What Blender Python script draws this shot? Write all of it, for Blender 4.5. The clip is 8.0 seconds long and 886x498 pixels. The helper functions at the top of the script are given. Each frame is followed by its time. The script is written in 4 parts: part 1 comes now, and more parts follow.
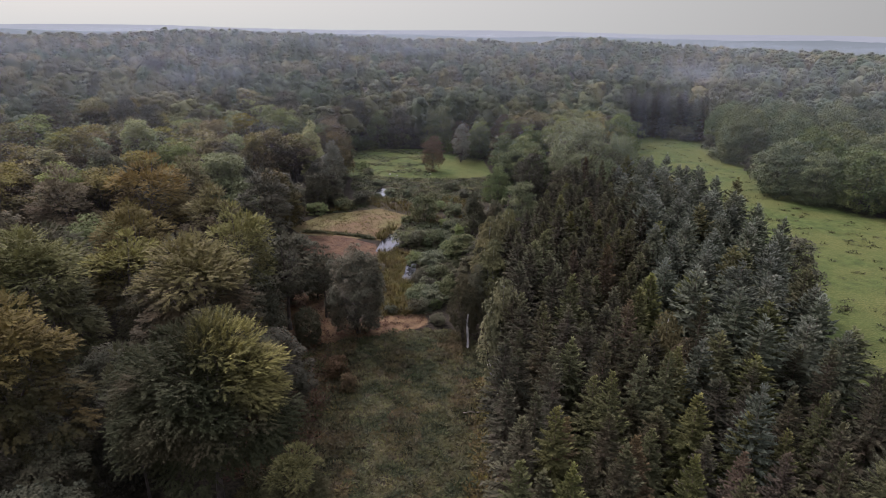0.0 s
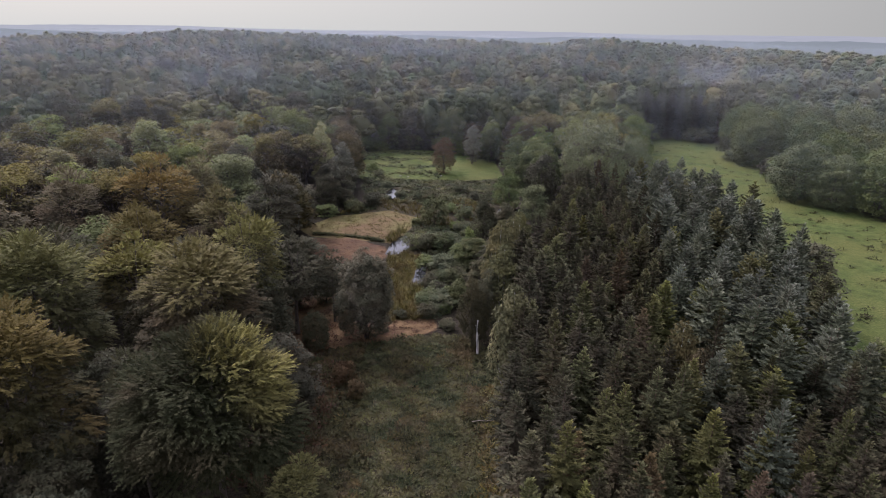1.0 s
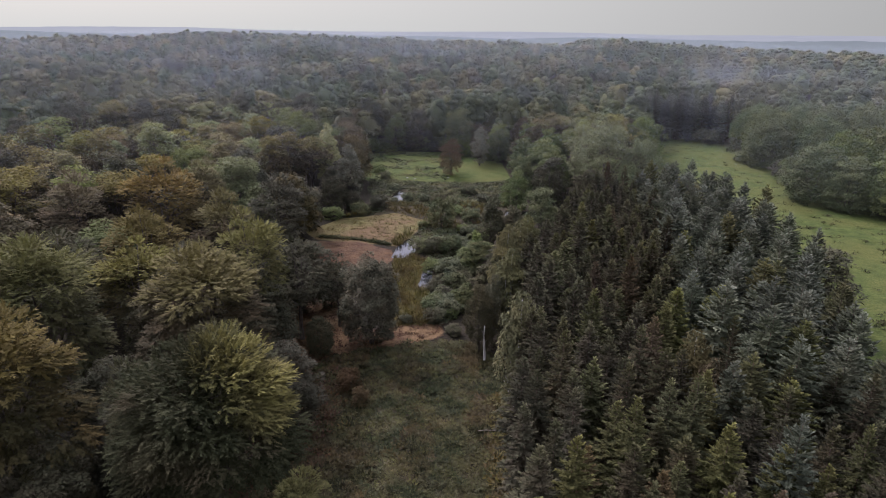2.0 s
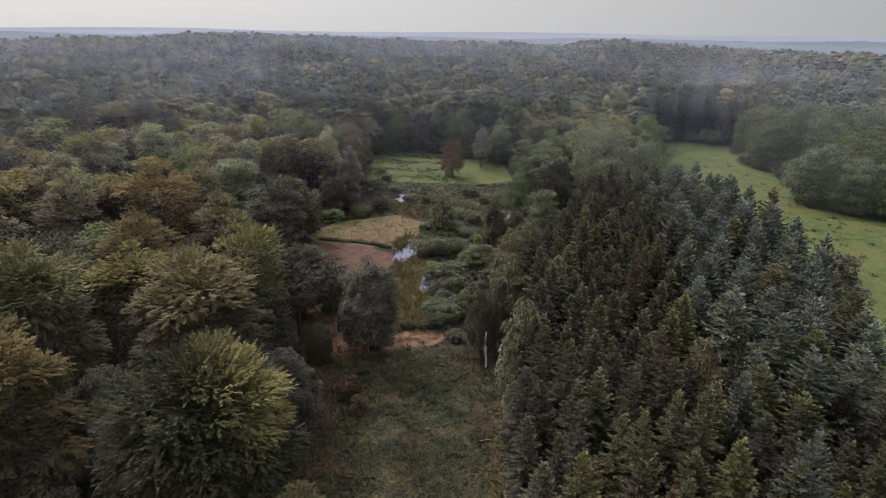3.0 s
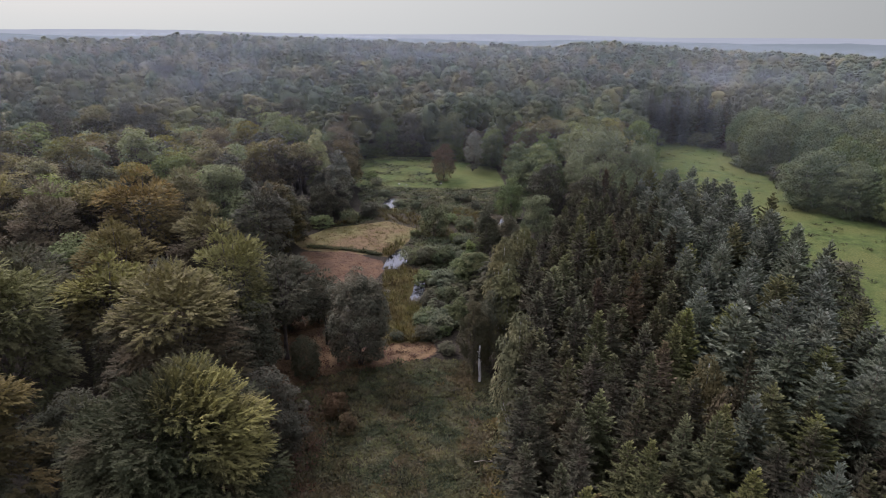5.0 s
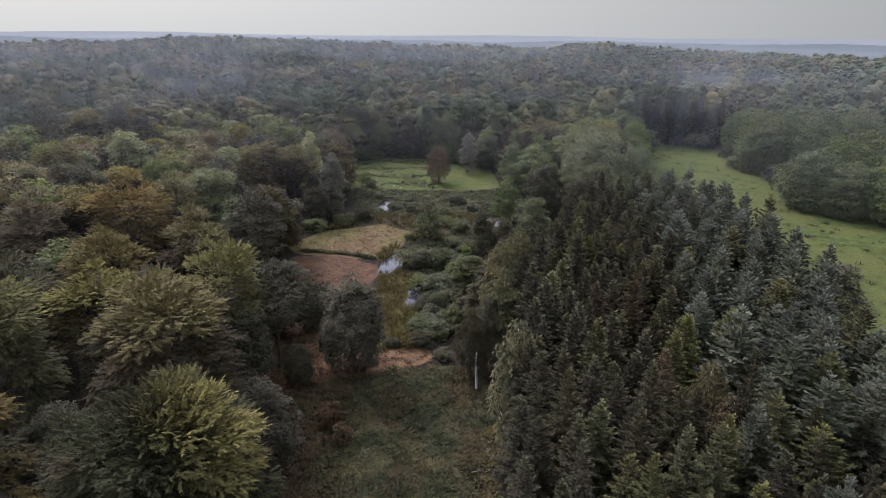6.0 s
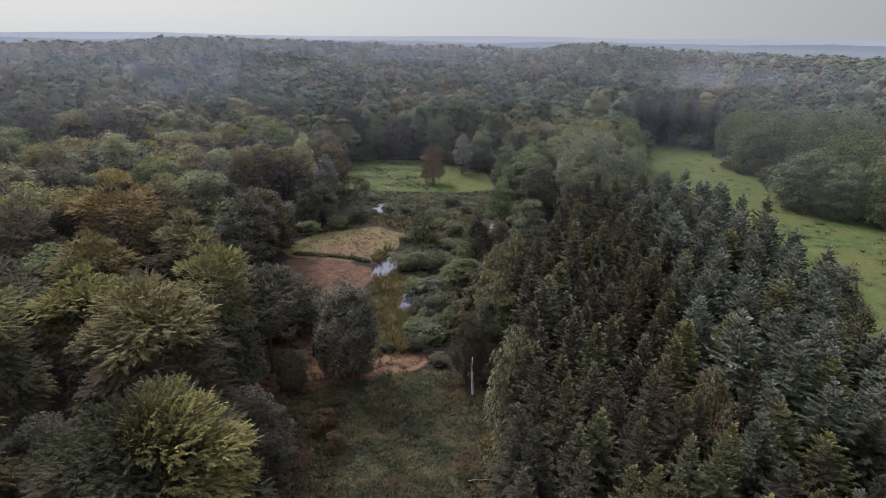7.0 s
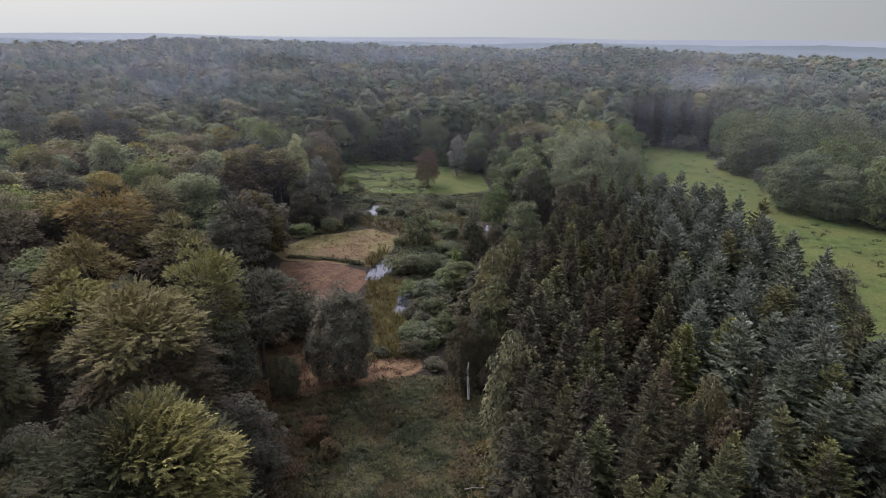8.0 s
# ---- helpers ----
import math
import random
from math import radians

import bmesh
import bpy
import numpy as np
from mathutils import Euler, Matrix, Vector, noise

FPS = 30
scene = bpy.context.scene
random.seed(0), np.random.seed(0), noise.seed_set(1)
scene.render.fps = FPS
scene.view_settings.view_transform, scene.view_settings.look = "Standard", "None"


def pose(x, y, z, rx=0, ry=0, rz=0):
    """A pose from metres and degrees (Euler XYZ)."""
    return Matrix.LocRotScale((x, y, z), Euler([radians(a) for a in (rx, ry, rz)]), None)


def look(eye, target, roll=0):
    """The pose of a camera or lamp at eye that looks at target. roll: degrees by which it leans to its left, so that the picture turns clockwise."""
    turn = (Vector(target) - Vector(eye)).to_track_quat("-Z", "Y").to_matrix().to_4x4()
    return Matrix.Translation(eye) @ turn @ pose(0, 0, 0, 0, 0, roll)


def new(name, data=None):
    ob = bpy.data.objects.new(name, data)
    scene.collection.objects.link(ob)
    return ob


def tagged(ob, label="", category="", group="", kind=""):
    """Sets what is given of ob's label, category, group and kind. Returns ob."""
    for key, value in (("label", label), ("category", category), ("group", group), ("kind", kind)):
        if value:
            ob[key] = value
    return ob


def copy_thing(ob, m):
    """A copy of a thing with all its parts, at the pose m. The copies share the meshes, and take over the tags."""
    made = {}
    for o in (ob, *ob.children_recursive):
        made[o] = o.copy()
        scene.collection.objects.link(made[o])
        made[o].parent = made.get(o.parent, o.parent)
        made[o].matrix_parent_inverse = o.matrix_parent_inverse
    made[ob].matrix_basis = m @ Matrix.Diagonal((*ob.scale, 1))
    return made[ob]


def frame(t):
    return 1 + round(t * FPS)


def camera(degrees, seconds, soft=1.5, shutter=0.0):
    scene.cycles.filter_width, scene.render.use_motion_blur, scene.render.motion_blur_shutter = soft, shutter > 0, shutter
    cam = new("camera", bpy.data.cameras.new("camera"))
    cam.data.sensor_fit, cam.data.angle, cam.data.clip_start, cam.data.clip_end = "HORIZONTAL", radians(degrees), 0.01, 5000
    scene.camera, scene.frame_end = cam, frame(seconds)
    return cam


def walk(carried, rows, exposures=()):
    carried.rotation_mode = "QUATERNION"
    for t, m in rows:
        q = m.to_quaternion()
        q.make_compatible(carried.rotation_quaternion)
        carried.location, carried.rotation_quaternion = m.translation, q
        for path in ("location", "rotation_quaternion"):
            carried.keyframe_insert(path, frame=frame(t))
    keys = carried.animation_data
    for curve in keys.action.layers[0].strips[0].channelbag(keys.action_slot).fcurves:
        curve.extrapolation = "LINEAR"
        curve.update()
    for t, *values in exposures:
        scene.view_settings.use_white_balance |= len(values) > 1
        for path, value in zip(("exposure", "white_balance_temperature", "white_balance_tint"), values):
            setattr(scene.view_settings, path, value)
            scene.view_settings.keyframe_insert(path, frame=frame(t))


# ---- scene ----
cam = camera(72.2, 8.0, soft=0.7)
PATH = [
    (0, (0.722, -0.575, 54.062), (0.716, 1.307, 53.385), 0.9),
    (0.5, (0.77, 0.316, 54.103), (0.744, 2.198, 53.426), 0.9),
    (1, (0.888, 1.233, 54.166), (0.846, 3.115, 53.49), 0.9),
    (1.5, (0.974, 2.185, 54.196), (0.917, 4.067, 53.521), 0.8),
    (3, (1.092, 5.245, 54.219), (1.02, 7.127, 53.546), 0.7),
    (3.5, (1.069, 6.34, 54.194), (1.002, 8.222, 53.522), 0.7),
    (4, (1.053, 7.395, 54.212), (0.991, 9.279, 53.542), 0.6),
    (4.5, (0.961, 8.373, 54.23), (0.908, 10.257, 53.562), 0.7),
    (6, (0.791, 11.163, 54.206), (0.763, 13.05, 53.543), 0.6),
    (6.5, (0.693, 12.017, 54.186), (0.675, 13.904, 53.525), 0.6),
    (7, (0.625, 12.751, 54.156), (0.616, 14.639, 53.495), 0.6),
    (7.5, (0.579, 13.451, 54.15), (0.579, 15.339, 53.491), 0.6),
    (8, (0.519, 14.124, 54.151), (0.528, 16.012, 53.493), 0.6),
]
walk(cam, [(t, look(eye, target, roll)) for t, eye, target, roll in PATH], exposures=[(0.0, 1.24, 6000, 39), (8.0, 1.22, 5820, 36)])

# ---- world, sun ----
world = bpy.data.worlds.new("overcast_sky")
scene.world = world
world.use_nodes = True
wn, wl = world.node_tree.nodes, world.node_tree.links
wn.clear()
sky = wn.new("ShaderNodeTexSky")
sky.sky_type = "NISHITA"
sky.sun_disc = False
sky.sun_elevation, sky.sun_rotation = radians(38), radians(-40)
sky.air_density, sky.dust_density, sky.ozone_density = 1.0, 4.0, 1.0
SKY_GREY = (7.2, 7.8, 6.35, 1)
cloud = wn.new("ShaderNodeMix")
cloud.data_type = "RGBA"
cloud.inputs[0].default_value = 0.88
cloud.inputs[7].default_value = SKY_GREY
back = wn.new("ShaderNodeBackground")
back.inputs[1].default_value = 0.051
# an overcast sky is about three times as bright overhead as at the horizon
where = wn.new("ShaderNodeTexCoord")
axes = wn.new("ShaderNodeSeparateXYZ")
height = wn.new("ShaderNodeMapRange")
height.inputs[1].default_value, height.inputs[2].default_value = 0.05, 0.9
dome = wn.new("ShaderNodeMix")
dome.data_type, dome.blend_type = "RGBA", "MULTIPLY"
dome.inputs[0].default_value = 1.0
rise = wn.new("ShaderNodeMix")
rise.data_type = "RGBA"
rise.inputs[6].default_value, rise.inputs[7].default_value = (0.7, 0.727, 0.7, 1), (3.9, 3.95, 4.9, 1)
wl.new(where.outputs["Generated"], axes.inputs[0])
wl.new(axes.outputs[2], height.inputs[0])
wl.new(height.outputs[0], rise.inputs[0])
wl.new(rise.outputs[2], dome.inputs[7])
wout = wn.new("ShaderNodeOutputWorld")
wl.new(sky.outputs[0], cloud.inputs[6])
wl.new(cloud.outputs[2], dome.inputs[6])
# and brighter on the side where the sun stands behind the cloud, duller away from it
toward = wn.new("ShaderNodeVectorMath")
toward.operation, toward.inputs[1].default_value = "DOT_PRODUCT", (-0.65, 0.76, 0.0)
side = wn.new("ShaderNodeMapRange")
side.inputs[1].default_value, side.inputs[2].default_value = -0.4, 1.0
side.inputs[3].default_value, side.inputs[4].default_value = 0.35, 1.17
wl.new(where.outputs["Generated"], toward.inputs[0])
glow = wn.new("ShaderNodeMix")
glow.data_type, glow.blend_type = "RGBA", "MULTIPLY"
glow.inputs[0].default_value = 1.0
wl.new(toward.outputs["Value"], side.inputs[0])
wl.new(dome.outputs[2], glow.inputs[6])
wl.new(side.outputs[0], glow.inputs[7])
wl.new(glow.outputs[2], back.inputs[0])
wl.new(back.outputs[0], wout.inputs[0])

sun_data = bpy.data.lights.new("sun", "SUN")
sun_data.energy, sun_data.angle, sun_data.color = 1.5, radians(14), (1.0, 0.94, 0.87)
sun = new("sun", sun_data)
sun.matrix_world = look((-60, 80, 90), (0, 0, 0))

# ---- materials ----


def node_mat(name):
    m = bpy.data.materials.new(name)
    m.use_nodes = True
    nt = m.node_tree
    nt.nodes.clear()
    return m, nt.nodes, nt.links


def mix_rgb(n, l, fac, a, b, blend="MIX"):
    x = n.new("ShaderNodeMix")
    x.data_type, x.blend_type = "RGBA", blend
    for socket, value in ((x.inputs[0], fac), (x.inputs[6], a), (x.inputs[7], b)):
        if hasattr(value, "links"):
            l.new(value, socket)
        elif isinstance(value, tuple):
            socket.default_value = (*value, 1) if len(value) == 3 else value
        else:
            socket.default_value = value
    return x.outputs[2]


def noise_tex(n, l, scale, detail=3, vector=None, rough=0.55):
    x = n.new("ShaderNodeTexNoise")
    x.inputs["Scale"].default_value, x.inputs["Detail"].default_value = scale, detail
    x.inputs["Roughness"].default_value = rough
    if vector is not None:
        l.new(vector, x.inputs["Vector"])
    return x.outputs["Fac"]


def ramp(n, l, value, lo, hi):
    x = n.new("ShaderNodeMapRange")
    x.inputs[1].default_value, x.inputs[2].default_value = lo, hi
    l.new(value, x.inputs[0])
    return x.outputs[0]


def lively(c, more=0.04):
    """A leaf colour made a little fuller than its plain mixture."""
    mean = sum(c) / 3
    return tuple(max(0.004, 1.04 * (v * (1 + more) - mean * more)) for v in (c[0] * 1.085, c[1] * 0.985, c[2] * 1.12))


def leaf_mat(name, dark, light, accent, accent_amount=0.5, patch=0.25, stuff=False, spread=0.3, translucent=0.14, fresh_lit=None, relief=0.0):
    """Leaves: each leaf and each spray its own shade, patches of a turned colour through the crown, a paler colour for
    young shoots and for painted top light, each plant its own tone.
    """
    m, n, l = node_mat(name)
    fresh_lit = lively(fresh_lit) if fresh_lit else None
    dark, light, accent = (lively(c) for c in (dark, light, accent))
    geo = n.new("ShaderNodeNewGeometry")
    coord = n.new("ShaderNodeTexCoord")
    vec = geo.outputs["Position"] if stuff else coord.outputs["Object"]
    spray = n.new("ShaderNodeAttribute")
    spray.attribute_name = "spray"
    own = n.new("ShaderNodeMath")
    own.operation, own.inputs[1].default_value = "MULTIPLY_ADD", 0.45
    l.new(geo.outputs["Random Per Island"], own.inputs[0])
    half = n.new("ShaderNodeMath")
    half.operation, half.inputs[1].default_value = "MULTIPLY", 0.55
    l.new(spray.outputs["Fac"], half.inputs[0])
    l.new(half.outputs[0], own.inputs[2])
    col = mix_rgb(n, l, own.outputs[0], dark, light)
    p = ramp(n, l, noise_tex(n, l, patch, 3, vec), 0.5 - 0.18 * accent_amount, 0.78 - 0.22 * accent_amount)
    col = mix_rgb(n, l, p, col, accent)
    if fresh_lit:
        shoot_lit = n.new("ShaderNodeAttribute")
        shoot_lit.attribute_name = "shoot_lit"
        col = mix_rgb(n, l, shoot_lit.outputs["Fac"], col, fresh_lit)
    if stuff:
        att = n.new("ShaderNodeAttribute")
        att.attribute_name = "tint"
        tree = att.outputs["Fac"]
        turned = n.new("ShaderNodeMath")
        turned.operation, turned.inputs[1].default_value = "PINGPONG", 0.13
        l.new(tree, turned.inputs[0])
        col = mix_rgb(n, l, ramp(n, l, turned.outputs[0], 0.116, 0.13), col, accent)
    else:
        tree = n.new("ShaderNodeObjectInfo").outputs["Random"]
    hsv = n.new("ShaderNodeHueSaturation")
    l.new(col, hsv.inputs["Color"])
    for socket, lo, hi in (("Value", 1 - spread, 1 + spread), ("Hue", 0.485, 0.512), ("Saturation", 0.8, 1.1)):
        r = n.new("ShaderNodeMapRange")
        r.inputs[3].default_value, r.inputs[4].default_value = lo, hi
        if socket == "Value":
            l.new(tree, r.inputs[0])
        else:
            f = n.new("ShaderNodeMath")
            f.operation = "MULTIPLY"
            f.inputs[1].default_value = 7.31 if socket == "Hue" else 13.7
            g = n.new("ShaderNodeMath")
            g.operation = "FRACT"
            l.new(tree, f.inputs[0])
            l.new(f.outputs[0], g.inputs[0])
            l.new(g.outputs[0], r.inputs[0])
        l.new(r.outputs[0], hsv.inputs[socket])
    col = hsv.outputs[0]
    b = n.new("ShaderNodeBsdfPrincipled")
    b.inputs["Roughness"].default_value = 0.75
    b.inputs["Specular IOR Level"].default_value = 0.04
    l.new(col, b.inputs["Base Color"])
    if relief:
        bump = n.new("ShaderNodeBump")
        bump.inputs["Strength"].default_value, bump.inputs["Distance"].default_value = 0.9, relief
        l.new(noise_tex(n, l, 0.55 / relief, 4, geo.outputs["Position"], 0.65), bump.inputs["Height"])
        l.new(bump.outputs[0], b.inputs["Normal"])
    tr = n.new("ShaderNodeBsdfTranslucent")
    l.new(col, tr.inputs["Color"])
    mx = n.new("ShaderNodeMixShader")
    mx.inputs[0].default_value = translucent
    l.new(b.outputs[0], mx.inputs[1])
    l.new(tr.outputs[0], mx.inputs[2])
    out = n.new("ShaderNodeOutputMaterial")
    l.new(mx.outputs[0], out.inputs[0])
    return m


def bark_mat(name, dark, light, scale=3.0):
    m, n, l = node_mat(name)
    coord = n.new("ShaderNodeTexCoord")
    mp = n.new("ShaderNodeMapping")
    mp.inputs["Scale"].default_value = (1, 1, 0.25)
    l.new(coord.outputs["Object"], mp.inputs[0])
    f = noise_tex(n, l, scale, 6, mp.outputs[0])
    col = mix_rgb(n, l, ramp(n, l, f, 0.35, 0.65), dark, light)
    b = n.new("ShaderNodeBsdfPrincipled")
    b.inputs["Roughness"].default_value = 0.9
    l.new(col, b.inputs["Base Color"])
    bump = n.new("ShaderNodeBump")
    bump.inputs["Strength"].default_value = 0.6
    l.new(f, bump.inputs["Height"])
    l.new(bump.outputs[0], b.inputs["Normal"])
    out = n.new("ShaderNodeOutputMaterial")
    l.new(b.outputs[0], out.inputs[0])
    return m


BARK = bark_mat("bark_grey_brown", (0.03, 0.024, 0.018), (0.11, 0.09, 0.07))
BARK_BIRCH = bark_mat("bark_birch", (0.3, 0.28, 0.25), (0.75, 0.73, 0.68), 2.0)
BARK_SPRUCE = bark_mat("bark_spruce", (0.035, 0.022, 0.016), (0.12, 0.075, 0.05))

LEAF = {
    "beech": leaf_mat("leaf_beech", (0.015, 0.02, 0.008), (0.05, 0.059, 0.022), (0.048, 0.043, 0.019), 0.3, 0.13, spread=0.05, fresh_lit=(0.2, 0.2, 0.045)),
    # lime, olive and amber: body darkened so that the painted tops look lit
    "lime": leaf_mat("leaf_lime", (0.024, 0.029, 0.013), (0.074, 0.08, 0.03), (0.07, 0.068, 0.026), 0.3, 0.2, spread=0.05, fresh_lit=(0.135, 0.142, 0.042)),
    "yellow_green": leaf_mat("leaf_yellow_green", (0.045, 0.054, 0.019), (0.12, 0.132, 0.04), (0.11, 0.112, 0.036), 0.3, 0.2, spread=0.05, fresh_lit=(0.18, 0.19, 0.052)),
    "olive": leaf_mat("leaf_olive", (0.022, 0.025, 0.012), (0.068, 0.069, 0.027), (0.08, 0.068, 0.026), 0.4, 0.2, spread=0.05, fresh_lit=(0.155, 0.158, 0.037)),
    "orange": leaf_mat("leaf_orange", (0.048, 0.046, 0.021), (0.115, 0.104, 0.042), (0.09, 0.084, 0.036), 0.3, 0.2, spread=0.05, fresh_lit=(0.19, 0.155, 0.052)),
    "amber": leaf_mat("leaf_amber", (0.02, 0.023, 0.011), (0.064, 0.066, 0.026), (0.085, 0.07, 0.025), 0.4, 0.16, spread=0.05, fresh_lit=(0.125, 0.112, 0.034)),
    "brown": leaf_mat("leaf_brown", (0.052, 0.054, 0.024), (0.125, 0.121, 0.049), (0.14, 0.12, 0.048), 0.4, 0.2, spread=0.2, fresh_lit=(0.155, 0.148, 0.055)),
    "green": leaf_mat("leaf_green", (0.046, 0.072, 0.025), (0.12, 0.165, 0.054), (0.128, 0.155, 0.048), 0.3, 0.2, spread=0.2, fresh_lit=(0.165, 0.2, 0.06)),
    "dark": leaf_mat("leaf_dark", (0.031, 0.038, 0.02), (0.08, 0.089, 0.043), (0.078, 0.077, 0.037), 0.4, 0.25, spread=0.2),
    "grey": leaf_mat("leaf_grey", (0.07, 0.082, 0.045), (0.16, 0.175, 0.1), (0.14, 0.14, 0.075), 0.4, 0.25),
    "chestnut": leaf_mat("leaf_chestnut", (0.032, 0.038, 0.022), (0.13, 0.137, 0.075), (0.11, 0.1, 0.054), 0.3, 0.3, spread=0.05),
    "pale": leaf_mat("leaf_pale", (0.19, 0.215, 0.07), (0.32, 0.35, 0.11), (0.34, 0.35, 0.11), 0.4, 0.3, spread=0.05),
    "birch": leaf_mat("leaf_birch", (0.052, 0.062, 0.024), (0.125, 0.14, 0.05), (0.15, 0.15, 0.046), 0.4, 0.3, spread=0.1),
    "copper": leaf_mat("leaf_copper", (0.09, 0.065, 0.032), (0.19, 0.135, 0.062), (0.15, 0.125, 0.055), 0.5, 0.4),
    "willow": leaf_mat("leaf_willow", (0.088, 0.115, 0.045), (0.16, 0.198, 0.08), (0.17, 0.198, 0.078), 0.4, 0.25, spread=0.1),
    "shrub": leaf_mat("leaf_shrub", (0.03, 0.044, 0.02), (0.1, 0.128, 0.056), (0.12, 0.135, 0.055), 0.5, 0.3),
    "rust_shrub": leaf_mat("leaf_rust_shrub", (0.034, 0.028, 0.014), (0.082, 0.064, 0.03), (0.075, 0.066, 0.028), 0.4, 0.5, spread=0.1),
    "spruce": leaf_mat("needle_spruce", (0.023, 0.027, 0.0145), (0.066, 0.072, 0.033), (0.071, 0.063, 0.032), 0.3, 0.25, spread=0.25, fresh_lit=(0.1, 0.112, 0.045)),
    "fir": leaf_mat("needle_fir", (0.038, 0.052, 0.03), (0.102, 0.126, 0.067), (0.118, 0.144, 0.077), 0.4, 0.25, spread=0.25, fresh_lit=(0.16, 0.19, 0.12)),
    "spruce_young": leaf_mat("needle_young", (0.028, 0.035, 0.014), (0.08, 0.09, 0.032), (0.09, 0.1, 0.036), 0.4, 0.3, spread=0.2, fresh_lit=(0.15, 0.165, 0.052)),
    "spruce_brown": leaf_mat("needle_brown", (0.032, 0.03, 0.016), (0.074, 0.066, 0.034), (0.08, 0.067, 0.034), 0.6, 0.3, fresh_lit=(0.12, 0.1, 0.045)),
    "dark_fir": leaf_mat("needle_dark", (0.036, 0.048, 0.034), (0.085, 0.105, 0.068), (0.085, 0.095, 0.058), 0.3, 0.2, translucent=0.1),
    "woods": leaf_mat("leaf_far_woods", (0.058, 0.084, 0.036), (0.104, 0.138, 0.055), (0.132, 0.13, 0.05), 0.35, 0.012, True, 0.22, relief=0.7),
    "bramble": leaf_mat("leaf_bramble", (0.018, 0.021, 0.009), (0.115, 0.124, 0.044), (0.085, 0.072, 0.03), 0.5, 0.16, True, 0.35),
    "nettle": leaf_mat("leaf_nettle", (0.02, 0.028, 0.012), (0.112, 0.132, 0.05), (0.09, 0.09, 0.034), 0.4, 0.2, True, 0.3),
    "rush_dark": leaf_mat("leaf_dark_rush", (0.02, 0.028, 0.012), (0.055, 0.07, 0.028), (0.06, 0.06, 0.024), 0.4, 0.2, True, 0.3),
    "rust": leaf_mat("leaf_rust", (0.045, 0.027, 0.015), (0.12, 0.068, 0.034), (0.08, 0.058, 0.026), 0.4, 0.25, True, 0.35),
    "shrub_stuff": leaf_mat("leaf_rush", (0.04, 0.055, 0.024), (0.09, 0.11, 0.05), (0.1, 0.11, 0.045), 0.4, 0.1, True, 0.3),
    "reed": leaf_mat("blade_reed", (0.068, 0.06, 0.02), (0.155, 0.132, 0.042), (0.1, 0.1, 0.028), 0.5, 0.15, True, 0.3),
}

# ---- lie of the land ----
CLEARING = [(-21, -12), (-22.5, 82), (-26, 92), (-15.8, 98), (-6.6, 102.4), (-0.6, 104), (7, 100), (9, 82), (8, -12)]
BARE = [(-42, 97), (-40, 116), (-24, 122), (-18, 106), (-11.4, 109.5), (-3, 111), (-2.5, 106), (-8.6, 101.5), (-15.8, 96.1), (-25.3, 89.6)]
TAN = [(-44, 166), (-36.5, 180), (-20.3, 187), (-10.8, 180), (-12.6, 167.6), (-16, 156), (-38.9, 159)]
RED = [(-40, 158), (-27.5, 158.5), (-17.7, 153), (-16.5, 146), (-20, 130), (-34, 132)]
SEDGE = [(-17, 153), (-8.0, 146), (-8.0, 132), (-4.5, 117.5), (-4, 110), (-12.4, 108.6), (-15, 128)]
WATERS = [
    [(-17.2, 148), (-16.4, 155), (-15.0, 161.5), (-13.4, 163), (-12.0, 158), (-11.8, 148.6)],
    [(-9.0, 130), (-8.6, 137), (-8.0, 142), (-6.4, 142), (-6.4, 134), (-7.2, 129.5)],
    [(-24.2, 201), (-24.2, 209), (-22.6, 216), (-20.4, 215), (-19.6, 202)],
    [(14, 187), (15, 193), (26, 193), (26, 187)],
]
FAR_MEADOW = [(-44, 236), (-50, 279), (-32, 292), (-10.7, 290), (17, 270), (19, 238), (4.7, 228), (-26.9, 225), (-36, 230)]
RIGHT_MEADOW = [(62, 176), (74, 145), (72, 100), (66, 70), (110, 95), (165, 150), (135, 186), (121.6, 192), (116, 212), (126, 249), (122, 276), (133, 314), (121, 331), (96, 329), (84, 286), (74, 240)]
MARSH = [(-30, 199), (-36, 232), (4.7, 229), (20, 236), (20, 190), (8, 180), (3, 160), (-1, 140), (-1, 112), (-4, 110), (-8, 132), (-8, 146), (-12, 166), (-10.8, 180), (-20, 187), (-36, 181)]
POOLSIDE = [(-19, 144), (-19, 160), (-10, 174), (-3, 160), (-4, 144)]
GLADE = [(-36, 106), (-12, 106), (-15, 135), (-20, 150), (-38, 160), (-40, 140)]
PLANTATION = [(5.0, 6), (7.2, 59), (8.8, 71), (10, 85), (13, 109), (23.5, 139), (36, 160), (52, 172), (64, 169), (67, 147), (68, 128), (63, 107), (57, 87), (55, 70), (55, 6)]


def inside(poly, x, y):
    """True where the points lie inside the outline."""
    x, y = np.asarray(x, float), np.asarray(y, float)
    hit = np.zeros(x.shape, bool)
    for (ax, ay), (bx, by) in zip(poly, poly[1:] + poly[:1]):
        cross = (ay > y) != (by > y)
        hit ^= cross & (x < (bx - ax) * (y - ay) / ((by - ay) or 1e-9) + ax)
    return hit


def edge_distance(poly, x, y):
    x, y = np.asarray(x, float), np.asarray(y, float)
    best = np.full(x.shape, 1e9)
    for (ax, ay), (bx, by) in zip(poly, poly[1:] + poly[:1]):
        dx, dy = bx - ax, by - ay
        u = np.clip(((x - ax) * dx + (y - ay) * dy) / (dx * dx + dy * dy), 0, 1)
        best = np.minimum(best, np.hypot(x - ax - u * dx, y - ay - u * dy))
    return best


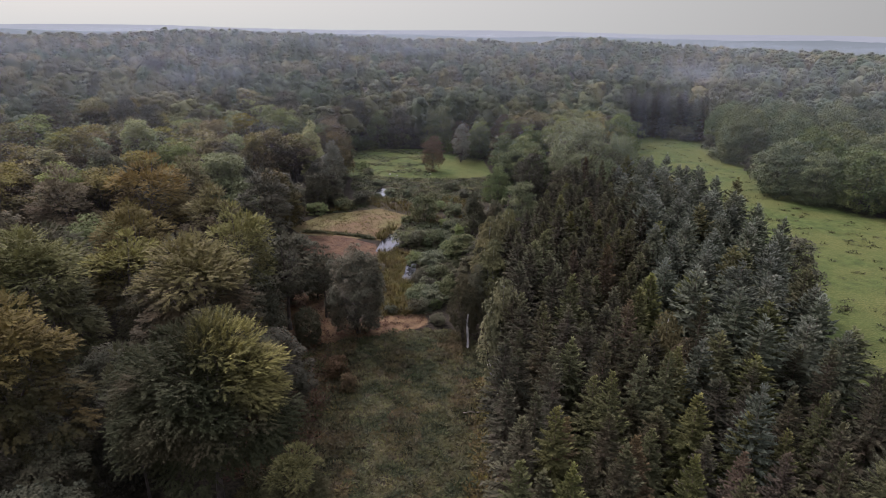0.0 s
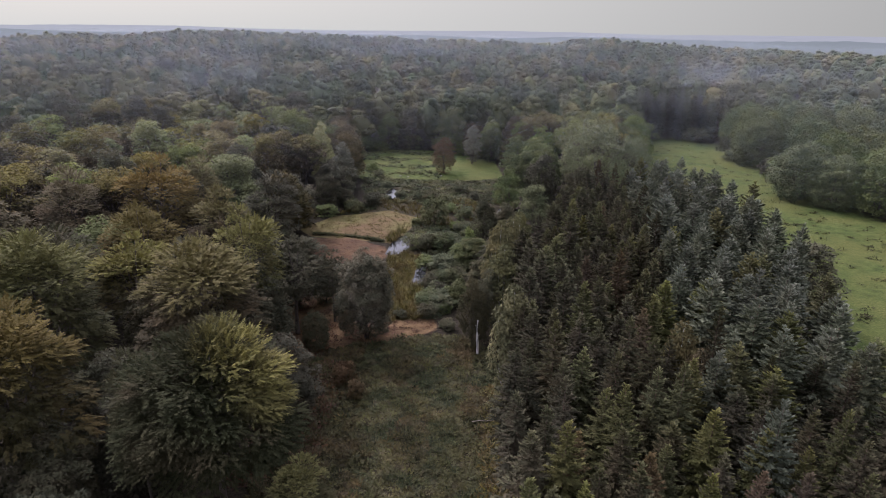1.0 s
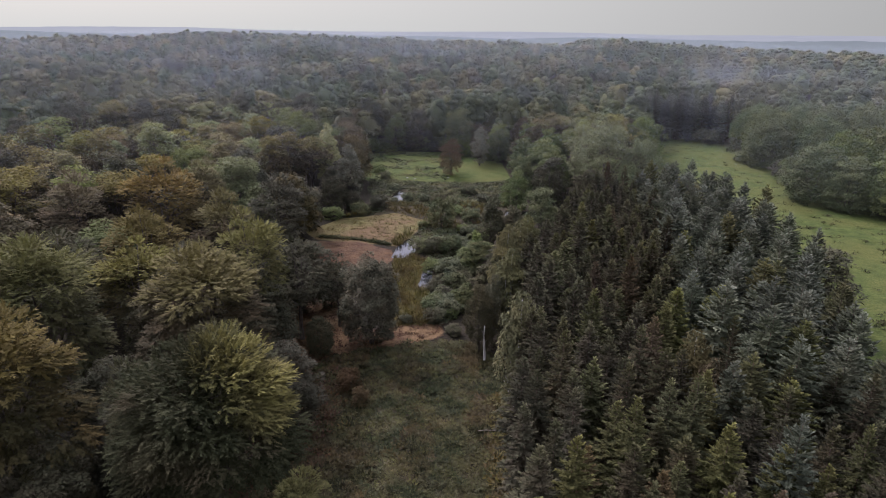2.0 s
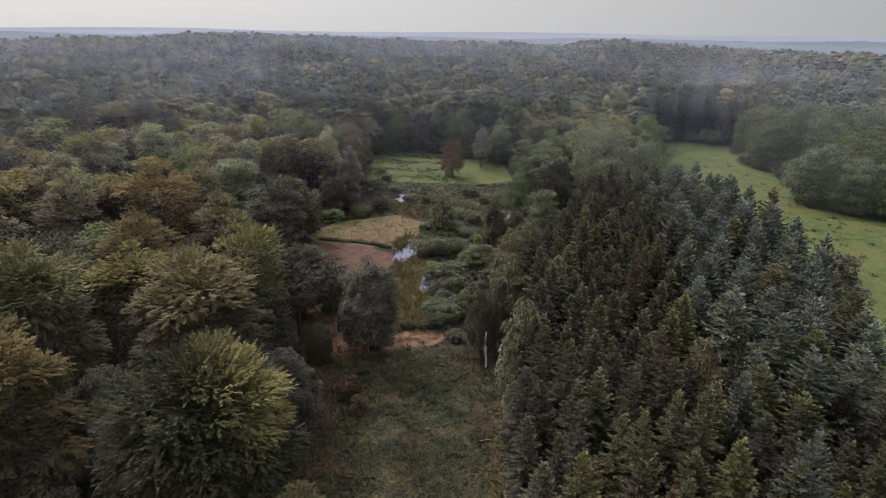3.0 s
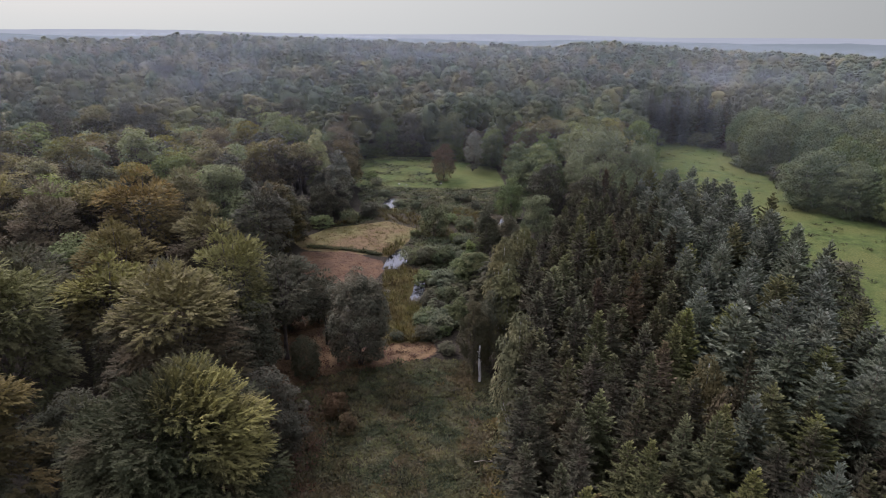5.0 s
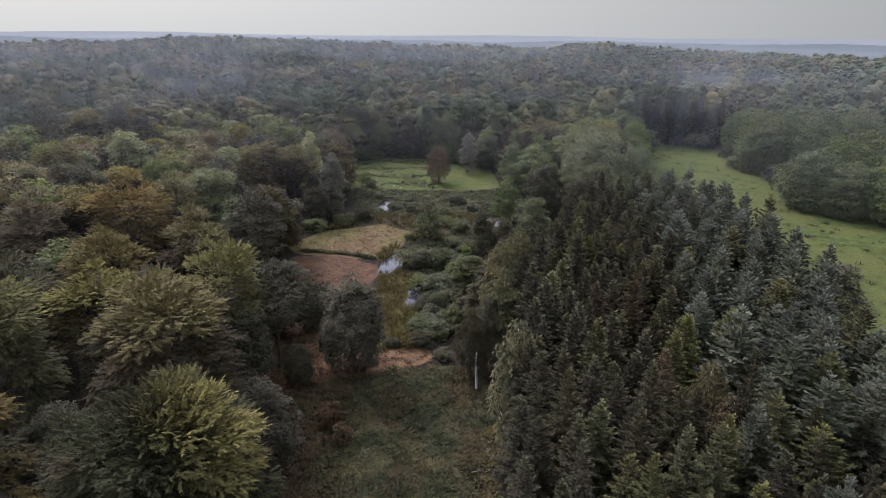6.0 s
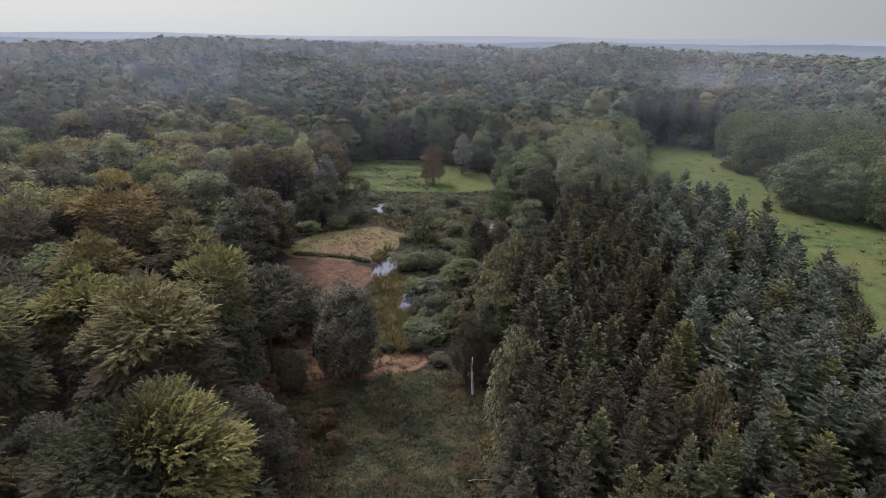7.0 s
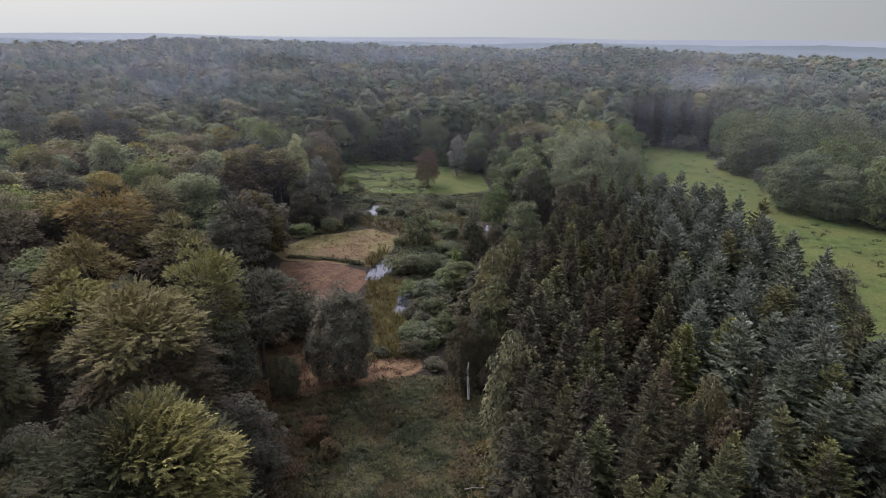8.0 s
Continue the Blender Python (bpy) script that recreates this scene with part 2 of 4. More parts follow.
def signed(poly, x, y):
    d = edge_distance(poly, x, y)
    return np.where(inside(poly, x, y), d, -d)


def step(x, a, b):
    u = np.clip((x - a) / (b - a), 0, 1)
    return u * u * (3 - 2 * u)


AZ = [-60, -36.8, -29.4, -23, -19.5, -15.2, -9.0, -3.5, 3.5, 8.5, 10.4, 13.2, 16, 19.9, 23.2, 28, 32.3, 60]
RISE = [v - 6 for v in (18, 24, 27, 33, 35.5, 33, 29.5, 27, 25.5, 23.5, 31.5, 31, 28.5, 24, 23.5, 22, 21, 20)]
REACH = [1000, 1000, 1000, 1000, 1000, 1000, 1000, 1000, 950, 870, 850, 850, 850, 800, 780, 720, 680, 650]


def waves(x, y):
    return (np.sin(x * 0.031 + 1.3) * np.cos(y * 0.027) + 0.6 * np.sin(x * 0.071 - y * 0.043 + 2.0) + 0.35 * np.cos(x * 0.13 + y * 0.11))


def land(x, y):
    """Height of the ground."""
    x, y = np.asarray(x, float), np.asarray(y, float)
    r, az = np.hypot(x, y), np.degrees(np.arctan2(x, y))
    top, far = np.interp(az, AZ, RISE), np.interp(az, AZ, REACH)
    z = top * step(r, 320, far) * (1 - 0.75 * step(r, far + 60, far + 700)) + 1.6 * waves(x, y) * step(r, 260, 600)
    for w in WATERS:
        z = z - 0.7 * step(signed(w, x, y), -1.2, 0.8)
    z = z + 0.12 * waves(x * 6, y * 6) * (1 - step(r, 300, 400))
    return np.where(r > 1700, z * 0.5, z)


def spaced(a, b, s):
    return list(np.linspace(a, b, max(2, int(round((b - a) / s)) + 1)))


def ground_axis(lo, hi, fine):
    a = [-4900, -4000, -3000, -2200, -1700, -1300, -1000, -800, -650, -520, -420, -340, -270, -220, -180, -150, -120, -100, -85, -70, -58]
    left = [v for v in a if v < lo - 3]
    right = [-v for v in reversed(a) if -v > hi + 3]
    return np.array(left + spaced(lo, hi, fine) + right)


gx, gy = ground_axis(-56, 30, 1.0), ground_axis(40, 296, 1.0)
gxx, gyy = np.meshgrid(gx, gy)
gz = land(gxx, gyy)


def solid(name, verts, faces, mats, values=None, smooth=False, tint=None, indices=None):
    """A mesh from arrays; values: colour layers by name; tint: one number a vertex."""
    me = bpy.data.meshes.new(name)
    verts, faces = np.asarray(verts, np.float32), np.asarray(faces, np.int32)
    k = faces.shape[1]
    me.vertices.add(len(verts))
    me.vertices.foreach_set("co", verts.ravel())
    me.loops.add(faces.size)
    me.loops.foreach_set("vertex_index", faces.ravel())
    me.polygons.add(len(faces))
    me.polygons.foreach_set("loop_start", np.arange(0, faces.size, k, dtype=np.int32))
    me.update(calc_edges=True)
    for mt in mats:
        me.materials.append(mt)
    if indices is not None:
        me.polygons.foreach_set("material_index", np.asarray(indices, np.int32))
    if smooth:
        me.polygons.foreach_set("use_smooth", np.ones(len(faces), bool))
    if tint is not None:
        me.attributes.new("tint", "FLOAT", "POINT").data.foreach_set("value", np.asarray(tint, np.float32))
    for key, value in (values or {}).items():
        me.attributes.new(key, "FLOAT", "POINT").data.foreach_set("value", np.asarray(value, np.float32))
    me.update()
    return me


def ground_mat():
    """Forest litter, with grass, bare red soil, dry grass and sedge where those grow."""
    m, n, l = node_mat("ground_cover")
    geo = n.new("ShaderNodeNewGeometry")
    pos = geo.outputs["Position"]
    fine, mid, wide = noise_tex(n, l, 2.2, 6, pos), noise_tex(n, l, 0.35, 5, pos), noise_tex(n, l, 0.06, 4, pos)

    def layer(name):
        a = n.new("ShaderNodeAttribute")
        a.attribute_name = name
        s = n.new("ShaderNodeMath")
        s.operation = "MULTIPLY_ADD"
        l.new(mid, s.inputs[0])
        s.inputs[1].default_value = 0.7
        s2 = n.new("ShaderNodeMath")
        s2.operation = "ADD"
        l.new(a.outputs["Fac"], s.inputs[2])
        l.new(s.outputs[0], s2.inputs[0])
        s2.inputs[1].default_value = -0.35
        return ramp(n, l, s2.outputs[0], 0.35, 0.65)

    def two(a, b, f, lo=0.35, hi=0.65):
        return mix_rgb(n, l, ramp(n, l, f, lo, hi), a, b)

    col = two((0.016, 0.014, 0.009), (0.04, 0.033, 0.019), fine)
    grass = mix_rgb(n, l, ramp(n, l, wide, 0.4, 0.6), two((0.04, 0.062, 0.015), (0.088, 0.117, 0.028), mid), two((0.07, 0.09, 0.021), (0.112, 0.118, 0.033), fine))
    weeds = two((0.03, 0.027, 0.015), (0.062, 0.052, 0.026), mid)
    bare = two((0.105, 0.066, 0.034), (0.19, 0.125, 0.058), mid)
    red = two((0.085, 0.053, 0.03), (0.135, 0.082, 0.042), mid)
    tan = mix_rgb(n, l, ramp(n, l, wide, 0.42, 0.58), two((0.108, 0.102, 0.036), (0.165, 0.146, 0.054), fine), two((0.13, 0.086, 0.044), (0.165, 0.115, 0.056), mid))
    sedge = two((0.06, 0.053, 0.017), (0.13, 0.108, 0.032), mid)
    for name, c in (("weeds", weeds), ("grass", grass), ("sedge", sedge), ("bare", bare), ("tan", tan), ("red", red)):
        col = mix_rgb(n, l, layer(name), col, c)
    col = mix_rgb(n, l, 0.5, col, mix_rgb(n, l, ramp(n, l, fine, 0.3, 0.7), (0.35, 0.35, 0.35), (1, 1, 1)), "MULTIPLY")
    b = n.new("ShaderNodeBsdfPrincipled")
    b.inputs["Roughness"].default_value = 0.95
    b.inputs["Specular IOR Level"].default_value = 0.1
    l.new(col, b.inputs["Base Color"])
    bump = n.new("ShaderNodeBump")
    bump.inputs["Strength"].default_value, bump.inputs["Distance"].default_value = 0.8, 0.3
    l.new(fine, bump.inputs["Height"])
    l.new(bump.outputs[0], b.inputs["Normal"])
    out = n.new("ShaderNodeOutputMaterial")
    l.new(b.outputs[0], out.inputs[0])
    return m


def cover(poly, soft):
    return step(signed(poly, gxx, gyy), -soft, soft).ravel()


nx, ny = len(gx), len(gy)
idx = np.arange(nx * ny).reshape(ny, nx)
quads = np.stack([idx[:-1, :-1], idx[:-1, 1:], idx[1:, 1:], idx[1:, :-1]], -1).reshape(-1, 4)
layers = {"weeds": np.maximum(cover(CLEARING, 2), cover(MARSH, 2)), "grass": np.maximum(cover(FAR_MEADOW, 2), step(signed(RIGHT_MEADOW, gxx, gyy), -13, -7).ravel()),
          "sedge": cover(SEDGE, 1), "bare": cover(BARE, 1.5), "tan": cover(TAN, 1), "red": cover(RED, 1)}
ground = new("ground", solid("ground", np.stack([gxx, gyy, gz], -1).reshape(-1, 3), quads, [ground_mat()], layers, True))
tagged(ground, "forest floor with grassy meadows and bare reddish soil", "ground", kind="structure")


def water_mat():
    m, n, l = node_mat("still_water")
    b = n.new("ShaderNodeBsdfPrincipled")
    b.inputs["Base Color"].default_value = (0.02, 0.022, 0.02, 1)
    b.inputs["Roughness"].default_value = 0.04
    b.inputs["IOR"].default_value = 1.33
    b.inputs["Specular IOR Level"].default_value = 0.9
    geo = n.new("ShaderNodeNewGeometry")
    bump = n.new("ShaderNodeBump")
    bump.inputs["Strength"].default_value, bump.inputs["Distance"].default_value = 0.08, 0.05
    l.new(noise_tex(n, l, 1.5, 3, geo.outputs["Position"]), bump.inputs["Height"])
    l.new(bump.outputs[0], b.inputs["Normal"])
    out = n.new("ShaderNodeOutputMaterial")
    l.new(b.outputs[0], out.inputs[0])
    return m


WATER = water_mat()


def pool(poly):
    bm = bmesh.new()
    c = Vector((sum(p[0] for p in poly) / len(poly), sum(p[1] for p in poly) / len(poly), 0))
    ring = []
    for (ax, ay), (bx, by) in zip(poly, poly[1:] + poly[:1]):
        for k in range(4):
            p = Vector((ax + (bx - ax) * k / 4, ay + (by - ay) * k / 4, 0))
            d = (p - c).normalized()
            ring.append(bm.verts.new(p + d * (0.5 + 0.5 * noise.noise(p * 0.6)) + Vector((0, 0, -0.3))))
    bm.faces.new(ring)
    me = bpy.data.meshes.new("water")
    bm.to_mesh(me)
    bm.free()
    me.materials.append(WATER)
    return tagged(new("water", me), "still pale pool of water reflecting the overcast sky", "water", kind="structure")


for w in WATERS:
    pool(w)

# ---- growing things: arrays of folded leaf blades ----
UP = np.array([0, 0, 1.0])


def unit(v):
    return v / np.maximum(np.linalg.norm(v, axis=-1, keepdims=True), 1e-9)


def blades(pos, way, face, length, width, bend=0.12):
    """Leaf blades: pointed triangles that bend at the tip. Points and faces."""
    way = unit(way)
    face = unit(face - way * np.sum(face * way, -1, keepdims=True))
    side = np.cross(face, way)
    length, width = np.reshape(length, (-1, 1)), np.reshape(width, (-1, 1))
    tip = pos + way * length - face * length * bend
    v = np.stack([pos + side * width, pos - side * width, tip], 1).reshape(-1, 3)
    return v, np.arange(len(v)).reshape(-1, 3)


def twigs(rng, pos, way, face, length, leaves, leaf, width):
    """Twigs that carry leaves to both sides and one at the end."""
    way = unit(way)
    face = unit(face - way * np.sum(face * way, -1, keepdims=True))
    side = np.cross(face, way)
    out = []
    for k in range(leaves):
        u = (k + 0.6) / leaves
        s = 0 if k == leaves - 1 else (1 if k % 2 else -1)
        p = pos + way * (length * u)[:, None]
        d = way + side * s * 0.9 + rng.normal(0, 0.22, pos.shape)
        out.append(blades(p, d, face + rng.normal(0, 0.3, pos.shape), leaf * rng.uniform(0.7, 1.25, len(pos)), width * rng.uniform(0.7, 1.2, len(pos))))
    return joined(out)


def joined(parts):
    vs, fs, o = [], [], 0
    for v, f in parts:
        vs.append(v)
        fs.append(f + o)
        o += len(v)
    return np.concatenate(vs), np.concatenate(fs)


def tube(points, radii, sides=6):
    """A tapered limb along points: triangles."""
    pts = np.asarray(points, float)
    way = unit(np.gradient(pts, axis=0))
    ref = np.where(np.abs(way[:, 2:3]) > 0.9, np.array([[1.0, 0, 0]]), UP[None])
    a = unit(np.cross(way, ref))
    b = np.cross(way, a)
    ang = np.arange(sides) * 2 * np.pi / sides
    v = pts[:, None] + (a[:, None] * np.cos(ang)[None, :, None] + b[:, None] * np.sin(ang)[None, :, None]) * np.reshape(radii, (-1, 1, 1))
    k = len(pts)
    f = []
    for i in range(k - 1):
        for j in range(sides):
            p, q = i * sides + j, i * sides + (j + 1) % sides
            f += [(p, q, q + sides), (p, q + sides, p + sides)]
    for j in range(1, sides - 1):
        f.append(((k - 1) * sides, (k - 1) * sides + j, (k - 1) * sides + j + 1))
    return v.reshape(-1, 3), np.array(f)


def crown_lobes(rng, height, radius, base, count, lean, low=-0.65, lump=(0.26, 0.46)):
    """Centres and sizes of the boughs' leafy masses, over an uneven crown."""
    half = (height - base) / 2
    mid = np.array([0, 0, base + half])
    d = unit(rng.normal(0, 1, (count * 4, 3)))
    d = d[d[:, 2] > low][:count]
    size = radius * rng.uniform(*lump, len(d))
    reach = rng.uniform(0.62, 0.88, len(d))
    c = mid + d * np.array([radius, radius, half]) * reach[:, None]
    up = np.clip((c[:, 2] - base) / (2 * half), 0, 1)
    c[:, :2] *= (1 - lean * up[:, None] ** 2)
    c[:, 2] = np.minimum(c[:, 2], height - size * 0.6)
    return mid, half, c, size


def around(rng, count, low=-0.3):
    """Directions that fill the upper part of a ball."""
    d = unit(rng.normal(0, 1, (count * 3 + 8, 3)))
    return d[d[:, 2] > low][:count]


def broadleaf(seed, height, radius, base, lobes, tufts, leaves, leaf, width, twig=0.0, flat=0.7, lean=0.25, droop=0.1, low=-0.65, lump=(0.22, 0.4), core=0.62, shoots=0.0, hang=0.0, side=0.0, spire=0.3):
    """Crown and trunk arrays of a broadleaved tree at the origin: boughs that carry tufts, and tufts or twigs that
    carry leaves.
    flat: how low the boughs' masses are for their width; shoots: how far the paler colour of young growth and painted
    top light comes down from the top; side: the way it leans to."""
    rng = np.random.default_rng(seed)
    mid, half, c, size = crown_lobes(rng, height, radius, base, lobes, lean, low, lump)
    out = unit(c - mid)
    pick = rng.choice(len(c), tufts * 2, p=size ** 2 / np.sum(size ** 2))
    d = around(rng, len(pick), -0.25)
    pick = pick[:len(d)]
    keep = np.sum(d * out[pick], -1) > -0.35
    pick, d = pick[keep][:tufts], d[keep][:tufts]
    ball = np.array([1.0, 1.0, flat])
    tc = c[pick] + d * ball * (size[pick] * rng.uniform(0.7, 1.0, len(d)))[:, None]
    tone = np.clip(0.35 * rng.uniform(0, 1, len(c))[pick] + 0.65 * rng.uniform(0, 1, len(d)), 0, 1)
    # the inner shell that closes the crown
    inner = around(rng, int(tufts * 0.35), -0.6)
    ic = mid + inner * np.array([radius, radius, half]) * core * rng.uniform(0.8, 1.0, len(inner))[:, None]
    tc, d = np.concatenate([tc, ic]), np.concatenate([d, inner])
    tone = np.concatenate([tone, rng.uniform(0, 1, len(ic))])
    o = unit(tc - mid)
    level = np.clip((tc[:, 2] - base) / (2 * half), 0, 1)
    growth_lit = np.zeros(len(tc))
    # paler tops: real young shoots, plus light from above painted into the leaves
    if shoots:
        growth_lit = np.clip((level + side * (o[:, 0] * 0.8 - o[:, 1] * 0.3) - (1 - shoots)) / 0.16, 0, 1) * rng.uniform(0.35, 1.0, len(tc))
    level_out = o * np.array([1, 1, 0.25])
    if twig:
        swing = np.cross(o, UP) * rng.normal(0, 0.75, (len(tc), 1))
        way = level_out + d * 0.4 + swing + UP * (spire * level[:, None] ** 4 - droop - 0.25 * (1 - level[:, None])) + rng.normal(0, 0.25, tc.shape)
        face = UP + 0.3 * d + 0.25 * o + rng.normal(0, 0.22, tc.shape)
        crown = twigs(rng, tc, way, face, twig * rng.uniform(0.6, 1.3, len(tc)), leaves, leaf, width)
        spray, shoot_lit = (np.tile(np.repeat(v, 3), leaves) for v in (tone, growth_lit))
    else:
        # round tufts: leaves lie over each like scales
        ts = np.repeat(np.minimum(0.42 * np.concatenate([size[pick], np.full(len(ic), radius * 0.3)]), 1.4), leaves)
        at = np.repeat(tc, leaves, 0)
        ld = unit(rng.normal(0, 1, at.shape) + 0.8 * np.repeat(o, leaves, 0) + 0.45 * UP)
        pos = at + ld * (ts * rng.uniform(0.75, 1.05, len(at)))[:, None]
        way = ld * np.array([1, 1, 0.2]) - UP * (0.25 + hang) + rng.normal(0, 0.35, at.shape)
        face = ld * 0.8 + UP * 0.55 + rng.normal(0, 0.18, at.shape)
        crown = blades(pos, way, face, leaf * rng.uniform(0.6, 1.25, len(at)), width * rng.uniform(0.7, 1.2, len(at)))
        spray, shoot_lit = (np.repeat(np.repeat(v, leaves), 3) for v in (tone, growth_lit))
    # trunk and limbs
    r0 = 0.018 * height
    fork = np.array([0.15 * rng.normal(), 0.15 * rng.normal(), base + half * 0.35])
    parts = [tube([(0, 0, -0.6), (0, 0, 0.3), (0.05, 0, base * 0.6), fork, fork + np.array([0.2, -0.1, half * 0.9])], [r0 * 1.5, r0 * 1.1, r0 * 0.85, r0 * 0.62, r0 * 0.16], 8)]
    for i in range(0, len(c), max(1, len(c) // 14)):
        s = fork + np.array([0, 0, rng.uniform(-0.25, 0.45) * half])
        e = c[i]
        m1 = s + (e - s) * 0.5 + UP * 0.25 * rng.uniform(0, 1) * radius * 0.3
        parts.append(tube([s, m1, e], [r0 * 0.38, r0 * 0.22, r0 * 0.07], 5))
    return (*crown, {"spray": spray, "shoot_lit": shoot_lit}), joined(parts)


def conifer(seed, height, radius, base, gap, arms, side_twigs, droop, rough=0.2, tipup=0.3, fine=1.0, cone=8.5):
    """Crown and trunk arrays of a spruce or fir: whorls of boughs, each with side twigs and a young tip, paler outward.
    """
    rng = np.random.default_rng(seed)
    out, spray, shoot_lit = [], [], []

    def grow(p, d, face, ln, wd, bend, tone, young):
        out.append(blades(p, d, face, ln, wd, bend))
        spray.append(np.repeat(tone, 3))
        shoot_lit.append(np.repeat(np.broadcast_to(young, tone.shape), 3))

    z = height - 0.35
    grow(np.array([[0, 0, height - 0.9]] * 3), np.array([[0.05, 0, 1], [-0.04, 0.05, 1], [0, -0.05, 1.0]]), np.array([[1.0, 0, 0], [0, 1.0, 0], [-1.0, 0.2, 0]]), [1.0] * 3, [0.1] * 3, 0.0, np.full(3, 0.8), 0.9)
    while z > base:
        u = (height - z) / (height - base)
        reach = radius * min(1.0, ((height - z) / cone)) ** 0.75 * (1.0 - 0.25 * max(0, u - 0.7))
        n = arms if u > 0.08 else max(4, arms - 2)
        ang = rng.uniform(0, 6.28) + np.arange(n) * 2 * np.pi / n + rng.normal(0, 0.22, n)
        flat = np.stack([np.cos(ang), np.sin(ang), np.zeros(n)], -1)
        length = np.maximum(0.25, reach * rng.uniform(1 - rough, 1 + rough, n))
        rise = 0.6 * (1 - u) ** 2 - droop * u + rng.normal(0, 0.09, n)
        way = unit(flat + UP * rise[:, None])
        root = np.stack([np.zeros(n), np.zeros(n), z + rng.normal(0, gap * 0.3, n)], -1)
        across = np.stack([-np.sin(ang), np.cos(ang), np.zeros(n)], -1)
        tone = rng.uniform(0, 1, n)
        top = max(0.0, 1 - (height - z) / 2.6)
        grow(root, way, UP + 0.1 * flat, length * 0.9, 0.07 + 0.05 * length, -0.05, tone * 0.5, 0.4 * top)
        k = max(2, int(side_twigs * min(1, 0.3 + reach / radius)))
        for j in range(k):
            f = 0.28 + 0.72 * (j + rng.uniform(0, 0.7, n)) / k
            p = root + way * (length * f)[:, None] + UP * (0.12 * length * f ** 2)[:, None]
            for s in (-1, 1):
                d = way * 0.8 + across * s * 0.75 + UP * (tipup * (1 - u) - 0.15 * u) + rng.normal(0, 0.16, p.shape)
                ln = fine * (0.34 * length * (1.2 - f) + 0.3) * rng.uniform(0.7, 1.2, n)
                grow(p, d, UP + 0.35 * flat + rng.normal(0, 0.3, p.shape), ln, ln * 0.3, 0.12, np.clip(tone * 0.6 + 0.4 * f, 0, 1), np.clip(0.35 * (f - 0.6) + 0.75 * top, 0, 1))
            # twigs that hang below or stand on the bough
            d = way * 0.7 + rng.normal(0, 0.3, p.shape) + UP * (0.45 - 0.8 * u)
            ln = fine * (0.2 * length + 0.25) * rng.uniform(0.7, 1.2, n)
            grow(p, d, flat + 0.4 * UP + rng.normal(0, 0.3, p.shape), ln, ln * 0.3, 0.1, tone, 0.6 * top)
        tip = root + way * (length * 0.84)[:, None] + UP * (0.09 * length)[:, None]
        for s in (-0.35, 0.0, 0.35):
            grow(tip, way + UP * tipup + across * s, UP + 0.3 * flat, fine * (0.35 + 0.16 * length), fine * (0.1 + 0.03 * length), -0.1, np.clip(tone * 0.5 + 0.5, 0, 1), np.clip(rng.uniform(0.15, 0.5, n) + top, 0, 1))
        z -= gap * (0.6 + 0.8 * u) * rng.uniform(0.8, 1.2)
    stem = tube([(0, 0, -0.5), (0, 0, 0.4), (0, 0, height * 0.5), (0, 0, height - 0.6)], [0.24, 0.17, 0.11, 0.02], 6)
    dead = []
    for i in range(10):
        a, h = rng.uniform(0, 6.28), rng.uniform(min(3, base), base + 1)
        e = np.array([np.cos(a), np.sin(a), -0.15]) * rng.uniform(0.8, 1.7)
        dead.append(tube([(0, 0, h), np.array([0, 0, h]) + e], [0.03, 0.01], 3))
    return (*joined(out), {"spray": np.concatenate(spray), "shoot_lit": np.concatenate(shoot_lit)}), joined([stem] + dead)


def tree(name, arrays, leaf, bark, label, category="tree", group=""):
    """One plant: an Empty at its foot with its trunk and crown."""
    (cv, cf, growth), (tv, tf) = arrays
    e = new(name)
    e.empty_display_size = 0.5
    for pname, v, f, mt in (("trunk", tv, tf, bark), ("crown", cv, cf, leaf)):
        o = new(pname, solid(pname, v, f, [mt], growth if pname == "crown" else None, smooth=pname == "trunk"))
        o.parent = e
    return tagged(e, label, category, group)


def dressed(thing, leaf, label):
    """Gives a copied plant leaves of its own and says what it looks like."""
    for o in thing.children:
        if o.name.startswith("crown"):
            o.material_slots[0].link = "OBJECT"
            o.material_slots[0].material = leaf
    thing["label"] = label
    return thing


def place(x, y, turn=0.0, size=1.0, tall=1.0, sink=0.0):
    return pose(x, y, float(land(x, y)) - sink, 0, 0, turn) @ Matrix.Diagonal((size, size, size * tall, 1))

